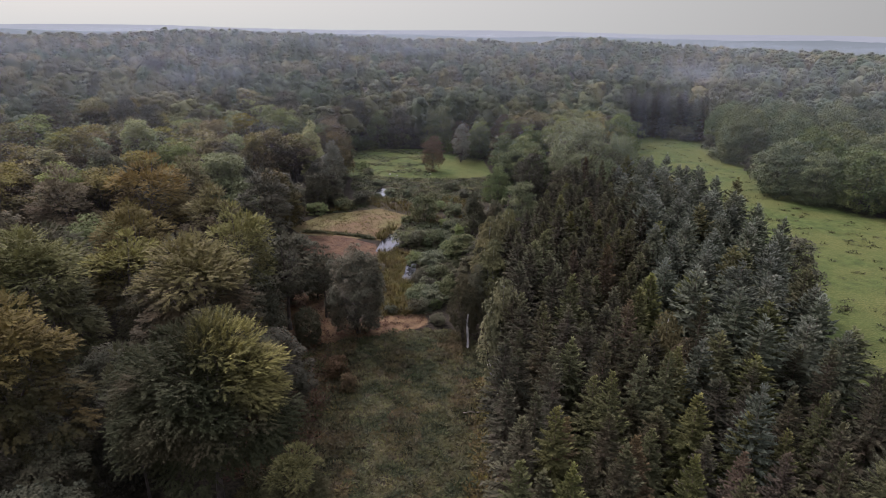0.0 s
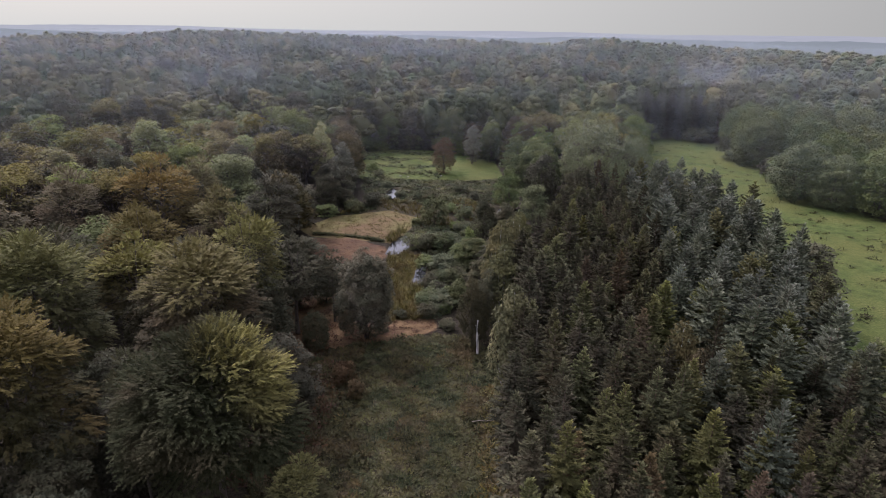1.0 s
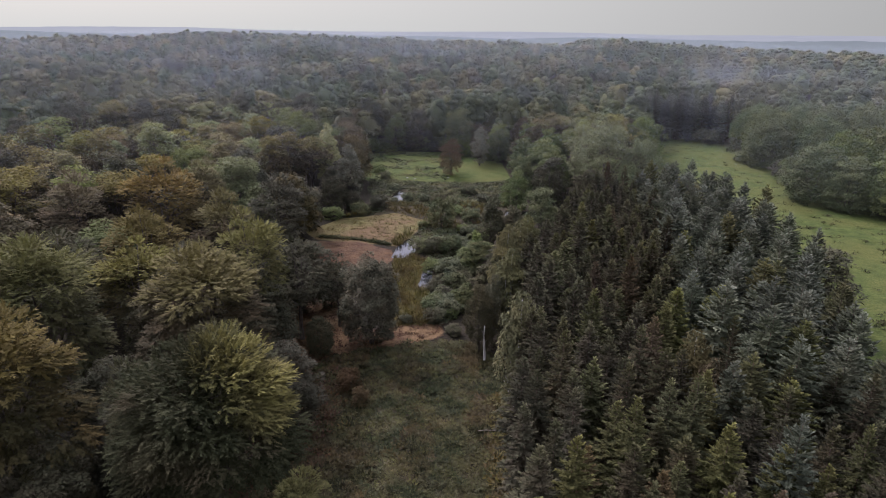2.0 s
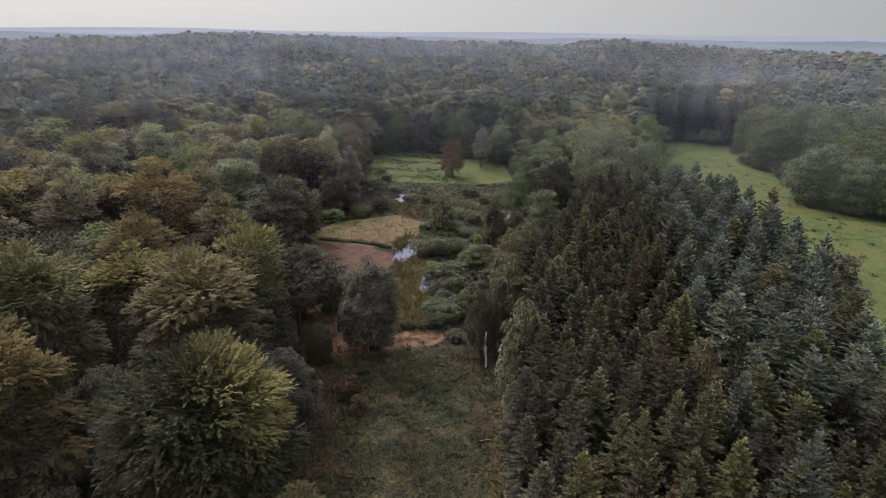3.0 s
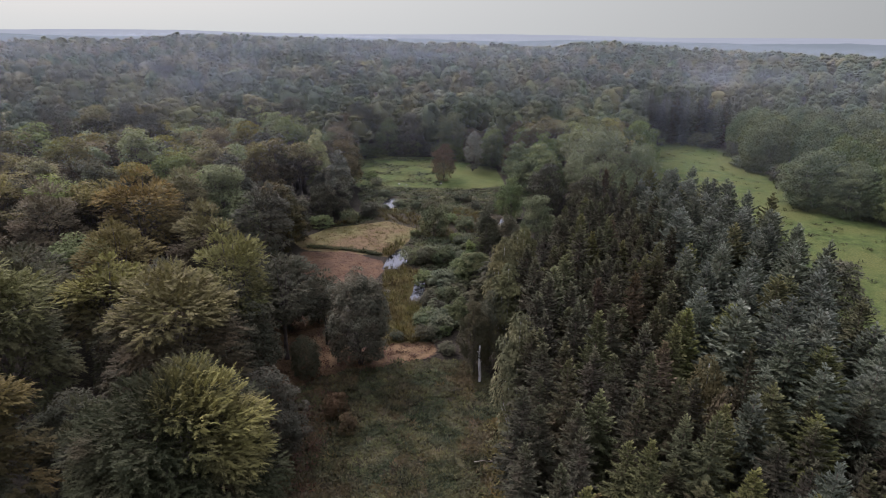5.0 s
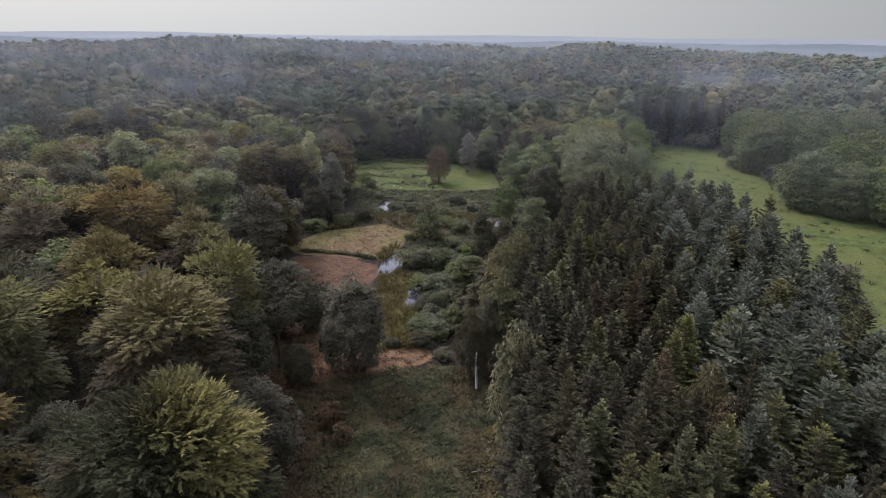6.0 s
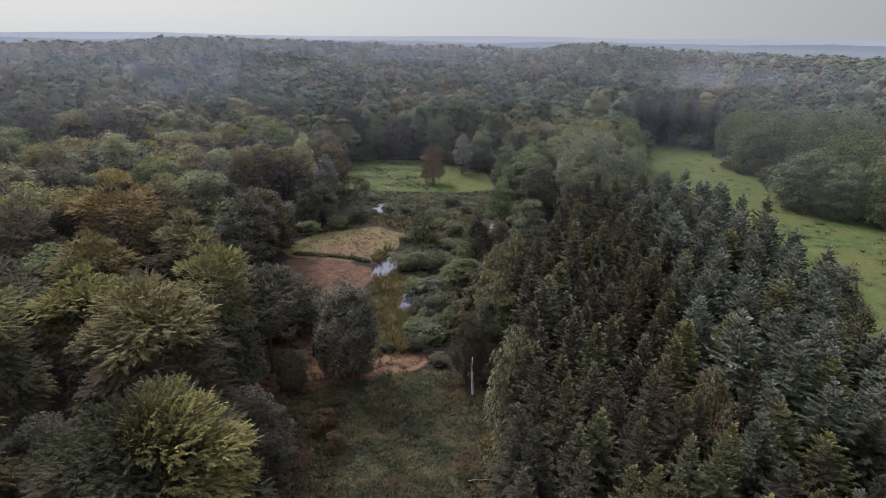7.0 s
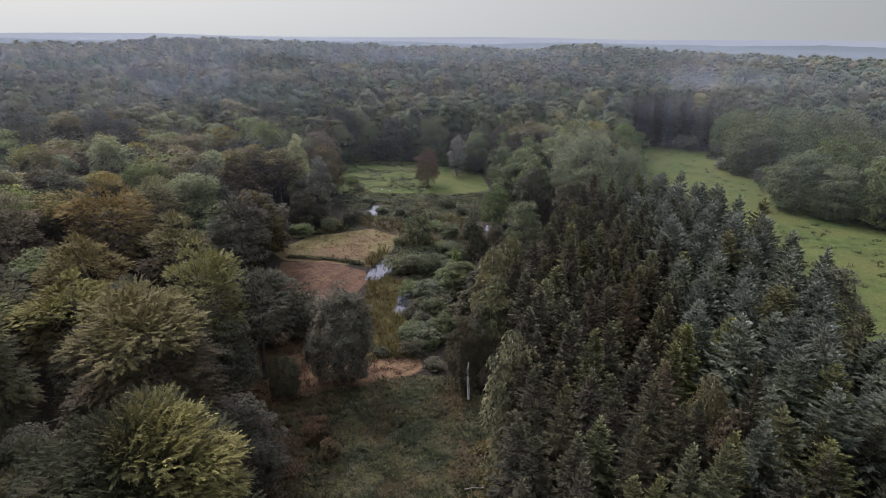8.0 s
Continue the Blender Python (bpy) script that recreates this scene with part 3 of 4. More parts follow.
# ---- trees: one of each build, the rest are copies ----
GROUP_WOOD, GROUP_SPRUCE, GROUP_FIR, GROUP_SHRUB = "trees of the mixed wood", "spruces of the plantation", "firs of the plantation", "shrubs along the stream"
BUILDS = {
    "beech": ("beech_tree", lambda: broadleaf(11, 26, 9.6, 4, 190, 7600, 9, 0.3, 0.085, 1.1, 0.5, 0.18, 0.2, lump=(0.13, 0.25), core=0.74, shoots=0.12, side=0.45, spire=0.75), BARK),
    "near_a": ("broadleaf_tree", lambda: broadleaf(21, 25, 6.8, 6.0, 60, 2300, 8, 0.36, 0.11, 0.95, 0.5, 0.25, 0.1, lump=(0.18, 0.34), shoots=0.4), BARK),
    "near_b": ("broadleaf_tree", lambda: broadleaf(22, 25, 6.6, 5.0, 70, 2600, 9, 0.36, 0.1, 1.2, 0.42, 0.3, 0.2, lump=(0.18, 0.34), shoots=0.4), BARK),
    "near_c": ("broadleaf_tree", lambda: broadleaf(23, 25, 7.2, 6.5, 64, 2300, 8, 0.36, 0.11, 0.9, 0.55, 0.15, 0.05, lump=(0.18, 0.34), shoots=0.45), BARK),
    "chestnut": ("chestnut_tree", lambda: broadleaf(31, 18, 5.3, -2.0, 120, 820, 24, 0.36, 0.13, 0, 0.9, -0.15, 0.1, low=-1.0, lump=(0.22, 0.34), core=0.84), BARK),
    "near_d": ("broadleaf_tree", lambda: broadleaf(24, 20, 6.3, -1.5, 70, 560, 26, 0.38, 0.14, 0, 0.7, 0.1, 0.1, low=-1.0, lump=(0.2, 0.36), core=0.7), BARK),
    # on the mid and far builds shoots paints the tops as if lit
    "mid_a": ("broadleaf_tree", lambda: broadleaf(41, 23, 5.8, 5.0, 34, 420, 18, 0.44, 0.17, 0, 0.85, 0.34, lump=(0.22, 0.42), shoots=0.35), BARK),
    "mid_b": ("broadleaf_tree", lambda: broadleaf(42, 23, 5.2, 6, 28, 380, 18, 0.44, 0.17, 0, 0.9, 0.4, lump=(0.24, 0.44), shoots=0.35), BARK),
    "mid_c": ("broadleaf_tree", lambda: broadleaf(43, 23, 6.1, 6.0, 38, 420, 18, 0.44, 0.17, 0, 0.85, 0.34, lump=(0.2, 0.38), shoots=0.35), BARK),
    "mid_d": ("broadleaf_tree", lambda: broadleaf(44, 23, 4.7, 5, 30, 380, 18, 0.44, 0.17, 0, 0.9, 0.45, lump=(0.24, 0.42), shoots=0.35), BARK),
    "far_a": ("broadleaf_tree", lambda: broadleaf(46, 23, 5.8, 5.0, 30, 300, 11, 0.52, 0.21, 0, 0.85, 0.34, lump=(0.22, 0.42), shoots=0.35), BARK),
    "far_b": ("broadleaf_tree", lambda: broadleaf(47, 23, 5.3, 6, 26, 290, 11, 0.52, 0.21, 0, 0.9, 0.4, lump=(0.24, 0.44), shoots=0.35), BARK),
    "far_c": ("broadleaf_tree", lambda: broadleaf(48, 23, 6.1, 6.0, 34, 310, 11, 0.52, 0.21, 0, 0.85, 0.34, lump=(0.2, 0.38), shoots=0.35), BARK),
    "edge_a": ("broadleaf_tree", lambda: broadleaf(51, 19, 6.4, -1.5, 56, 560, 14, 0.5, 0.2, 0, 0.75, 0.1, low=-1.0, lump=(0.2, 0.36), core=0.72), BARK),
    "edge_b": ("broadleaf_tree", lambda: broadleaf(52, 19, 5.8, -1.5, 50, 520, 14, 0.5, 0.2, 0, 0.75, 0.35, low=-1.0, lump=(0.2, 0.36), core=0.7), BARK),
    "slim": ("broadleaf_tree", lambda: broadleaf(55, 20, 4.0, -1.5, 50, 420, 12, 0.5, 0.22, 0, 0.85, 0.3, low=-1.0, lump=(0.24, 0.42), core=0.66), BARK),
    "willow": ("willow_tree", lambda: broadleaf(53, 25, 11.0, -2, 150, 1200, 13, 0.55, 0.17, 0, 0.95, 0.1, low=-1.0, lump=(0.12, 0.22), core=0.88, hang=0.2), BARK),
    "dome": ("broadleaf_tree", lambda: broadleaf(54, 19, 10.6, -4, 170, 1300, 12, 0.55, 0.25, 0, 0.85, 0.0, low=-1.0, lump=(0.12, 0.2), core=0.9), BARK),
    "birch": ("birch_tree", lambda: broadleaf(61, 22, 2.7, -1, 80, 900, 9, 0.42, 0.1, 0, 1.1, 0.62, low=-1.0, lump=(0.26, 0.5), core=0.5, hang=0.9), BARK_BIRCH),
    "shrub_a": ("shrub", lambda: broadleaf(71, 3.4, 2.2, -0.5, 22, 150, 13, 0.3, 0.11, 0, 0.8, 0.2, low=-1.0, lump=(0.28, 0.45)), BARK),
    "shrub_b": ("shrub", lambda: broadleaf(72, 3.4, 2.0, -0.5, 20, 150, 13, 0.3, 0.1, 0, 0.8, 0.3, low=-1.0, lump=(0.28, 0.45)), BARK),
    "spruce_a": ("spruce_tree", lambda: conifer(81, 22, 2.35, 8, 0.6, 7, 5, 0.28, 0.28, cone=9.5), BARK_SPRUCE),
    "spruce_b": ("spruce_tree", lambda: conifer(82, 22, 2.5, 8, 0.64, 7, 5, 0.36, 0.34, cone=10), BARK_SPRUCE),
    "spruce_c": ("spruce_tree", lambda: conifer(83, 22, 2.15, 9, 0.58, 7, 5, 0.24, 0.3, cone=9), BARK_SPRUCE),
    "spruce_n": ("spruce_tree", lambda: conifer(84, 22, 2.55, 8, 0.55, 8, 10, 0.34, 0.32, 0.35, 0.62, 9.5), BARK_SPRUCE),
    "spruce_m": ("spruce_tree", lambda: conifer(85, 22, 2.4, 8, 0.6, 7, 10, 0.4, 0.36, 0.4, 0.66, 10.5), BARK_SPRUCE),
    "fir_n": ("fir_tree", lambda: conifer(94, 22, 3.4, 8, 0.72, 8, 11, 0.18, 0.25, 0.22, 0.66), BARK_SPRUCE),
    "fir_a": ("fir_tree", lambda: conifer(91, 22, 3.6, 9, 0.85, 8, 6, 0.15, 0.22, 0.25), BARK_SPRUCE),
    "fir_low": ("fir_tree", lambda: conifer(93, 22, 3.0, 0.8, 0.95, 7, 5, 0.3, 0.25, 0.2), BARK_SPRUCE),
    "fir_b": ("fir_tree", lambda: conifer(92, 22, 3.2, 9, 0.8, 8, 6, 0.25, 0.28, 0.25), BARK_SPRUCE),
}
FIRST = {}


def stand(build, x, y, leaf, label, height=None, turn=None, wide=1.0, category="tree", group=GROUP_WOOD, sink=0.0):
    """Stands one plant of that build on the ground."""
    name, make, bark = BUILDS[build]
    rng = random.Random(hash((round(x * 10), round(y * 10))))
    turn = rng.uniform(0, 360) if turn is None else turn
    full = {"shrub_a": 3.4, "shrub_b": 3.4, "chestnut": 18, "near_d": 20, "willow": 25, "dome": 19, "slim": 20, "edge_a": 19, "edge_b": 19, "near_a": 25, "near_b": 25, "near_c": 25, "beech": 26,
            "mid_a": 23, "mid_b": 23, "mid_c": 23, "mid_d": 23, "far_a": 23, "far_b": 23, "far_c": 23}.get(build, 22)
    tall = (height or full) / full
    m = pose(x, y, float(land(x, y)) - sink, 0, 0, turn) @ Matrix.Diagonal((wide, wide, tall, 1))
    if build not in FIRST:
        FIRST[build] = tree(name, make(), LEAF[leaf], bark, label, category, group)
        FIRST[build].matrix_basis = m
        thing = FIRST[build]
    else:
        s = FIRST[build].scale
        thing = copy_thing(FIRST[build], m @ Matrix.Diagonal((1 / s[0], 1 / s[1], 1 / s[2], 1)))
        thing["category"], thing["group"] = category, group
    return dressed(thing, LEAF[leaf], label)


TAKEN = []


def named(build, x, y, leaf, label, height, radius, wide=1.0, turn=None, category="tree"):
    TAKEN.append((x, y, radius))
    return stand(build, x, y, leaf, label, height, turn, wide, category)


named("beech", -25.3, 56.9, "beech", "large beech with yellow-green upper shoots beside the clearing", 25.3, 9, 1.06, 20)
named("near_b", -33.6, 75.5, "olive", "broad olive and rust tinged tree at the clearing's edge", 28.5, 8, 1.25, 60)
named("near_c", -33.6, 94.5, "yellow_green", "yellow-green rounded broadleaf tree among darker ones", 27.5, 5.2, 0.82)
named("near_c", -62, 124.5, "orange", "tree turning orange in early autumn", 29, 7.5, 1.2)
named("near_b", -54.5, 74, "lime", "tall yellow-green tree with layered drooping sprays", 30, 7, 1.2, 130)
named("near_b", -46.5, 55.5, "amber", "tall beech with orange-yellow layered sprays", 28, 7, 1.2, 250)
named("near_a", -33.8, 57.0, "dark", "grey-green tree showing behind the large beech", 22, 3, 0.45)
named("near_a", -14.6, 51.0, "lime", "small yellow-green tree beside the large beech", 13.8, 3, 0.5)
named("near_a", -79.2, 121.5, "brown", "brownish olive broadleaf tree in the wood", 27, 6, 0.95)
named("near_c", -56.5, 104.8, "brown", "grey-brown tree thinning in early autumn", 24.5, 6.5, 0.95)
named("mid_c", -101.3, 169, "olive", "olive-brown tree in the wood", 26, 6)
named("near_b", -61.3, 142, "brown", "brown tinged tree in the dense wood", 26, 6, 0.9)
named("near_a", -41, 133.5, "dark", "dark green broadleaf tree above the fields", 24, 6, 0.9)
named("mid_b", -83.3, 220, "brown", "brownish tree in the wood", 24, 6)
named("mid_a", -78.1, 173, "green", "green broadleaf tree in the wood", 25, 6)
named("mid_c", -57, 181, "olive", "olive tinged tree in the wood", 24, 6)
named("slim", -47.2, 213.5, "pale", "pale yellow-green tree standing out from the wood", 24, 4.5, 1.0)
named("slim", -37.1, 198.5, "grey", "slim grey-green tree by the stream meadow", 20, 4)
for x, y, h, w in ((-40, 187, 12, 0.8), (-42, 200, 14, 0.9), (-39, 213, 11, 0.8), (-35.5, 192, 6, 0.5), (-37, 203, 6, 0.5)):
    named("edge_b", x, y, "dark", "dark bushy tree at the edge of the marsh", h, 4, w)
named("chestnut", -15.5, 101.7, "chestnut", "dark full chestnut tree standing on the bare ground", 18, 5, 0.95)
for x, y, h in ((-31, 114, 12), (-36, 117, 14), (-26, 117, 10)):
    named("near_d", x, y, "dark", "dark bushy tree behind the bare ground", h, 3.5, 0.6)
named("near_c", -22.6, 108.5, "dark", "dark rounded tree beside the chestnut", 15, 3, 0.5)
named("near_c", -28.5, 103, "dark", "dark broadleaf tree at the edge of the bare ground", 20, 5.5, 0.9)
named("near_d", -36, 107, "dark", "dark broadleaf tree at the edge of the bare ground", 20, 5.5, 1.0)
named("near_d", -33, 93, "dark", "dark broadleaf tree behind the clearing", 19, 5, 0.95)
named("chestnut", -23.6, 97, "dark", "small dark bushy tree on the bare ground", 8, 2, 0.42)
named("near_d", -23.2, 74.5, "dark", "dark grey-green bushy tree beside the clearing", 15, 5, 0.85)
for x, y, h in ((-42, 66, 17), (-44, 84, 20), (-37, 43, 15), (-45, 40, 17), (-42, 53, 15), (-38, 61, 14), (-48, 47, 18), (-31, 40, 11), (-41, 35, 14)):
    named("near_d", x, y, "dark", "dark tree in the shade of the dense wood", h, 4, 0.85)
named("birch", 9.0, 109.6, "birch", "yellowing birch beside the spruce plantation", 22, 3, 1.1)
named("birch", 9.6, 104, "birch", "yellowing birch beside the spruce plantation", 19, 3, 1.1)
named("birch", 9.3, 78.8, "birch", "pale olive birch at the plantation's edge", 22, 3, 1.15)
named("near_d", 4.2, 99.5, "olive", "slender olive broadleaf tree at the end of the clearing", 14, 3, 0.42)
named("near_d", 6.8, 102.5, "dark", "dark green tree between birches and clearing", 14.5, 3, 0.45)
named("slim", 8, 148, "dark", "tall dark green tree by the marsh", 17, 3.4, 0.75)
named("slim", 9, 128, "dark", "dark green tree by the marsh", 11, 3.5, 0.75)
named("slim", 6, 120, "dark", "dark green tree by the marsh", 9.5, 3.5, 0.75)
named("edge_b", 14, 150, "dark", "dark green tree behind the marsh", 14, 4, 0.7)
named("edge_a", 22, 165, "green", "green tree behind the marsh", 15, 5, 0.75)
named("slim", 12.5, 135, "dark", "dark green tree beside the birches", 13, 3.5, 0.8)
named("edge_b", 5.4, 140, "shrub", "bushy dark tree by the marsh", 8, 4, 0.7)
named("birch", 12.5, 118, "birch", "yellowing birch beside the spruce plantation", 20, 3, 1.15)
named("birch", 14.5, 127, "birch", "yellowing birch beside the spruce plantation", 18.5, 3, 1.1)
named("edge_a", 38, 184, "dark", "dark green rounded tree behind the plantation", 16, 5, 0.8)
named("edge_b", 50, 187, "green", "green rounded tree behind the plantation", 17, 5, 0.85)
named("willow", 46, 202, "willow", "large pale grey-green rounded willow", 28.5, 10, 1.0)
named("willow", 58.5, 203, "willow", "pale grey-green rounded willow", 23, 6, 0.7)
named("edge_a", 28, 194, "dark", "dark green rounded ash tree", 17.5, 6, 0.85)
named("edge_b", 17, 189.5, "green", "rounded green tree by the marsh", 15, 5, 0.8)
named("near_d", -4.7, 242, "copper", "lone tree with coppery leaves in the far meadow", 15, 6, 0.74)
named("slim", 7, 262, "grey", "grey-green tree at the far meadow's edge", 17, 5, 0.9)
named("edge_a", 15, 268, "green", "green tree at the far meadow's edge", 15, 6, 0.9)
named("edge_b", 34, 242, "green", "green tree by the far meadow", 20, 6, 1.0)
BROAD = ((122, 213, 20.5, 1.7), (127, 203, 18, 1.3), (139, 196, 21, 1.75), (152, 208, 25, 1.8), (150, 182, 19, 1.6), (138, 224, 23, 1.6), (131.5, 271, 22, 1.5), (141, 290, 24.5, 1.8), (160, 283, 26, 1.8), (144, 315, 23, 1.6), (168, 314, 24, 1.7), (160, 244, 22, 1.7), (176, 206, 24, 1.7), (174, 230, 25, 1.7), (150, 263, 24, 1.6), (180, 258, 26, 1.7), (184, 290, 26, 1.7), (168, 184, 21, 1.6))
for x, y, h, w in BROAD:
    named("dome", x, y, "green", "broad dense green tree with foliage down to the meadow", h, 6.2 * w * 0.8, w * 0.62)
named("mid_a", -203, 437, "dark", "tall dark tree above the far wood", 32, 7, 1.4)

STREAM_SHRUBS = [
    (-10.6, 151.4, 2.6, 1.0), (-6.6, 149.8, 2.8, 1.0), (-2.2, 150.0, 3.0, 1.0), (-6.5, 137.5, 2.4, 0.9), (-2.3, 135.5, 2.8, 1.0), (2.5, 138.0, 3.2, 1.2),
    (-4.6, 126.0, 2.0, 1.0), (-0.3, 124.6, 2.8, 1.1), (-5.0, 116.0, 1.8, 0.9), (-1.7, 113.6, 2.4, 0.9), (-10.0, 110.4, 1.3, 0.9), (-0.5, 105.7, 1.8, 0.7),
    (2.4, 118.0, 2.6, 1.2), (5.7, 155.0, 3.0, 1.1), (2.7, 164.6, 2.4, 1.0), (-5.9, 156.7, 2.0, 0.8),
]
MARSH_SHRUBS = [
    (2.5, 211.6, 2.6, 0.9), (-26.7, 190.3, 3.2, 0.9), (-32.0, 184.7, 3.0, 0.8), (-38.9, 178.0, 3.4, 0.7), (-18.7, 203.8, 1.8, 0.9), (-12.7, 201.2, 2.0, 0.9),
    (-7.8, 201.5, 2.0, 0.9), (-22.5, 199.1, 1.5, 0.8), (-1.7, 185.2, 2.4, 0.9), (3.1, 178.0, 3.0, 0.9), (-5.7, 171.7, 3.6, 1.7), (6.8, 202.4, 2.0, 0.9),
    (18.4, 201.6, 2.2, 0.9), (23.8, 207.3, 2.2, 0.9), (9.4, 170.4, 3.0, 1.1), (-10.8, 172.0, 1.6, 0.8), (-2.8, 194.5, 1.8, 0.8), (-29.8, 232.6, 2.4, 0.8),
    (-34.0, 244.7, 2.6, 0.8), (-25.0, 216.4, 2.0, 0.8),
]

rng = random.Random(31)
for k in range(34):
    y = rng.uniform(110, 168)
    STREAM_SHRUBS.append((rng.uniform(-5.5, 1.5) + 0.09 * (y - 112), y, rng.uniform(1.3, 2.4), rng.uniform(0.8, 1.1)))
for i, (x, y, r, t) in enumerate(STREAM_SHRUBS + MARSH_SHRUBS):
    stand(("shrub_a", "shrub_b")[i % 2], x, y + r * 0.6, ("shrub", "dark", "shrub", "green", "shrub")[i % 5], ("grey-green willow shrub beside the stream", "dark green shrub beside the stream")[i % 5 == 1],
          2.1 * r * t * 0.75, None, r / 2.1, "shrub", GROUP_SHRUB, 0.1)

# the plantation: narrow spruces nearer the clearing, broader firs towards the meadow
rng = np.random.default_rng(5)
named_spots = np.array([(9.3, 78.8), (9.0, 109.6), (9.6, 104), (33.7, 64), (30.6, 72)])


def fir_ground(x, y):
    """Firs fill the side of the plantation towards the meadow, past its near corner."""
    return (x >= 27 + 0.16 * (y - 40) + rng.normal(0, 2)) and y > 62 + rng.normal(0, 3)


spruce_spots, fir_spots = [], []
for step_y, step_x, spots, firs in ((4.0, 4.4, spruce_spots, False), (5.0, 5.6, fir_spots, True)):
    for yy in np.arange(20, 182, step_y):
        for xx in np.arange(3, 74, step_x):
            x, y = xx + rng.uniform(-1.0, 1.0) + (step_x / 2 if int(yy / step_y) % 2 else 0), yy + rng.uniform(-0.9, 0.9)
            if inside(PLANTATION, x, y) and fir_ground(x, y) == firs and np.min(np.hypot(named_spots[:, 0] - x, named_spots[:, 1] - y)) > 2.8 and np.hypot(x - 34.5, y - 75.5) > 4:
                spots.append((x, y))
stand("fir_n", 33.7, 64, "spruce_young", "broad light green fir in the plantation", 20.8, None, 1.05, "fir", GROUP_FIR)
named("birch", 30.6, 72, "brown", "thinning brown birch among the conifers", 20.5, 2.5, 1.0)
named("birch", 31.5, 68.5, "brown", "thinning brown birch among the conifers", 18.5, 2.5, 0.9)
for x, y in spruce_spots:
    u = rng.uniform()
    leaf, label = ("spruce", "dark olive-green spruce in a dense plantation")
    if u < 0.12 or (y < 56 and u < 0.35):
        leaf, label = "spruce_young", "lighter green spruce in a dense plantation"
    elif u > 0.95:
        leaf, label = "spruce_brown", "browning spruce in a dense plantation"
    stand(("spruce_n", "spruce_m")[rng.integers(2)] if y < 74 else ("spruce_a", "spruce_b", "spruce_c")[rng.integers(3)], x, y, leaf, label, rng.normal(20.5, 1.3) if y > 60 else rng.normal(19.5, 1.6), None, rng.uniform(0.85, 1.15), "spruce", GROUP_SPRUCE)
for x, y in fir_spots:
    u = rng.uniform()
    leaf, label = ("fir", "blue-green fir in a dense plantation")
    if u < 0.1 or (y < 60 and u < 0.4):
        leaf, label = "spruce_young", "lighter green fir in a dense plantation"
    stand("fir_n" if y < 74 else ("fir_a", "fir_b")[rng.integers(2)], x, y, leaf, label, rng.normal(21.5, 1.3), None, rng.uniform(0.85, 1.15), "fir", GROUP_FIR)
for x, y, h in ((41.5, 77.3, 25), (39.0, 71.4, 23.5), (65, 153, 22.4), (31.1, 101, 21.5), (30.7, 48.6, 23.5)):
    stand("fir_n", x, y, "fir" if x > 31.5 or y < 50 else "spruce_young", "tall pale blue-green fir above the plantation" if x > 31.5 else "light green fir in the plantation", h, None, 1.15 if x > 31.5 else 0.75, "fir", GROUP_FIR)

# the mixed wood round the meadows, tree by tree as far as trees can be told apart
DOMES = [(108, 178), (182, 178), (194, 300), (190, 330), (122, 330), (114, 250)]
WILLOWS = [(20, 160), (78, 176), (78, 216), (64, 222), (34, 216)]
FIR_STAND = [(88, 330), (148, 330), (150, 352), (90, 352)]
STREAMSIDE = [(-2, 104), (8, 100), (14, 110), (24, 140), (36, 162), (32, 186), (8, 182), (2, 160)]
OPEN = [FIR_STAND, STREAMSIDE, CLEARING, BARE, TAN, RED, SEDGE, FAR_MEADOW, RIGHT_MEADOW, MARSH, PLANTATION, GLADE, POOLSIDE]


def open_depth(x, y):
    """How far inside the open land a point lies; less than nothing in the wood."""
    return np.max([signed(p, x, y) for p in OPEN], axis=0)


rng = np.random.default_rng(8)
spots = []
for yy in np.arange(30, 385, 10.2):
    for xx in np.arange(-260, 275, 11.4):
        x, y = xx + rng.uniform(-2.8, 2.8) + (5.7 if int(yy / 10.2) % 2 else 0), yy + rng.uniform(-2.6, 2.6)
        spots.append((x, y))
spots = np.array(spots)
depth = open_depth(spots[:, 0], spots[:, 1])
reach, bearing = np.hypot(spots[:, 0], spots[:, 1]), np.degrees(np.arctan2(spots[:, 0], spots[:, 1]))
WOOD_SINGLE, WOOD_NEAR = 280, 280
KINDS = ["green", "dark", "olive", "green", "green", "beech", "dark", "green", "brown", "olive", "dark", "green"]
SAY = {"green": "green broadleaf tree in the mixed wood", "dark": "dark green broadleaf tree in the mixed wood", "olive": "olive tinged broadleaf tree in the mixed wood",
       "brown": "brownish broadleaf tree in the mixed wood", "beech": "yellow-green beech in the mixed wood", "grey": "grey-green broadleaf tree in the mixed wood", "orange": "orange tinged tree in the mixed wood"}
taken = np.array(TAKEN)
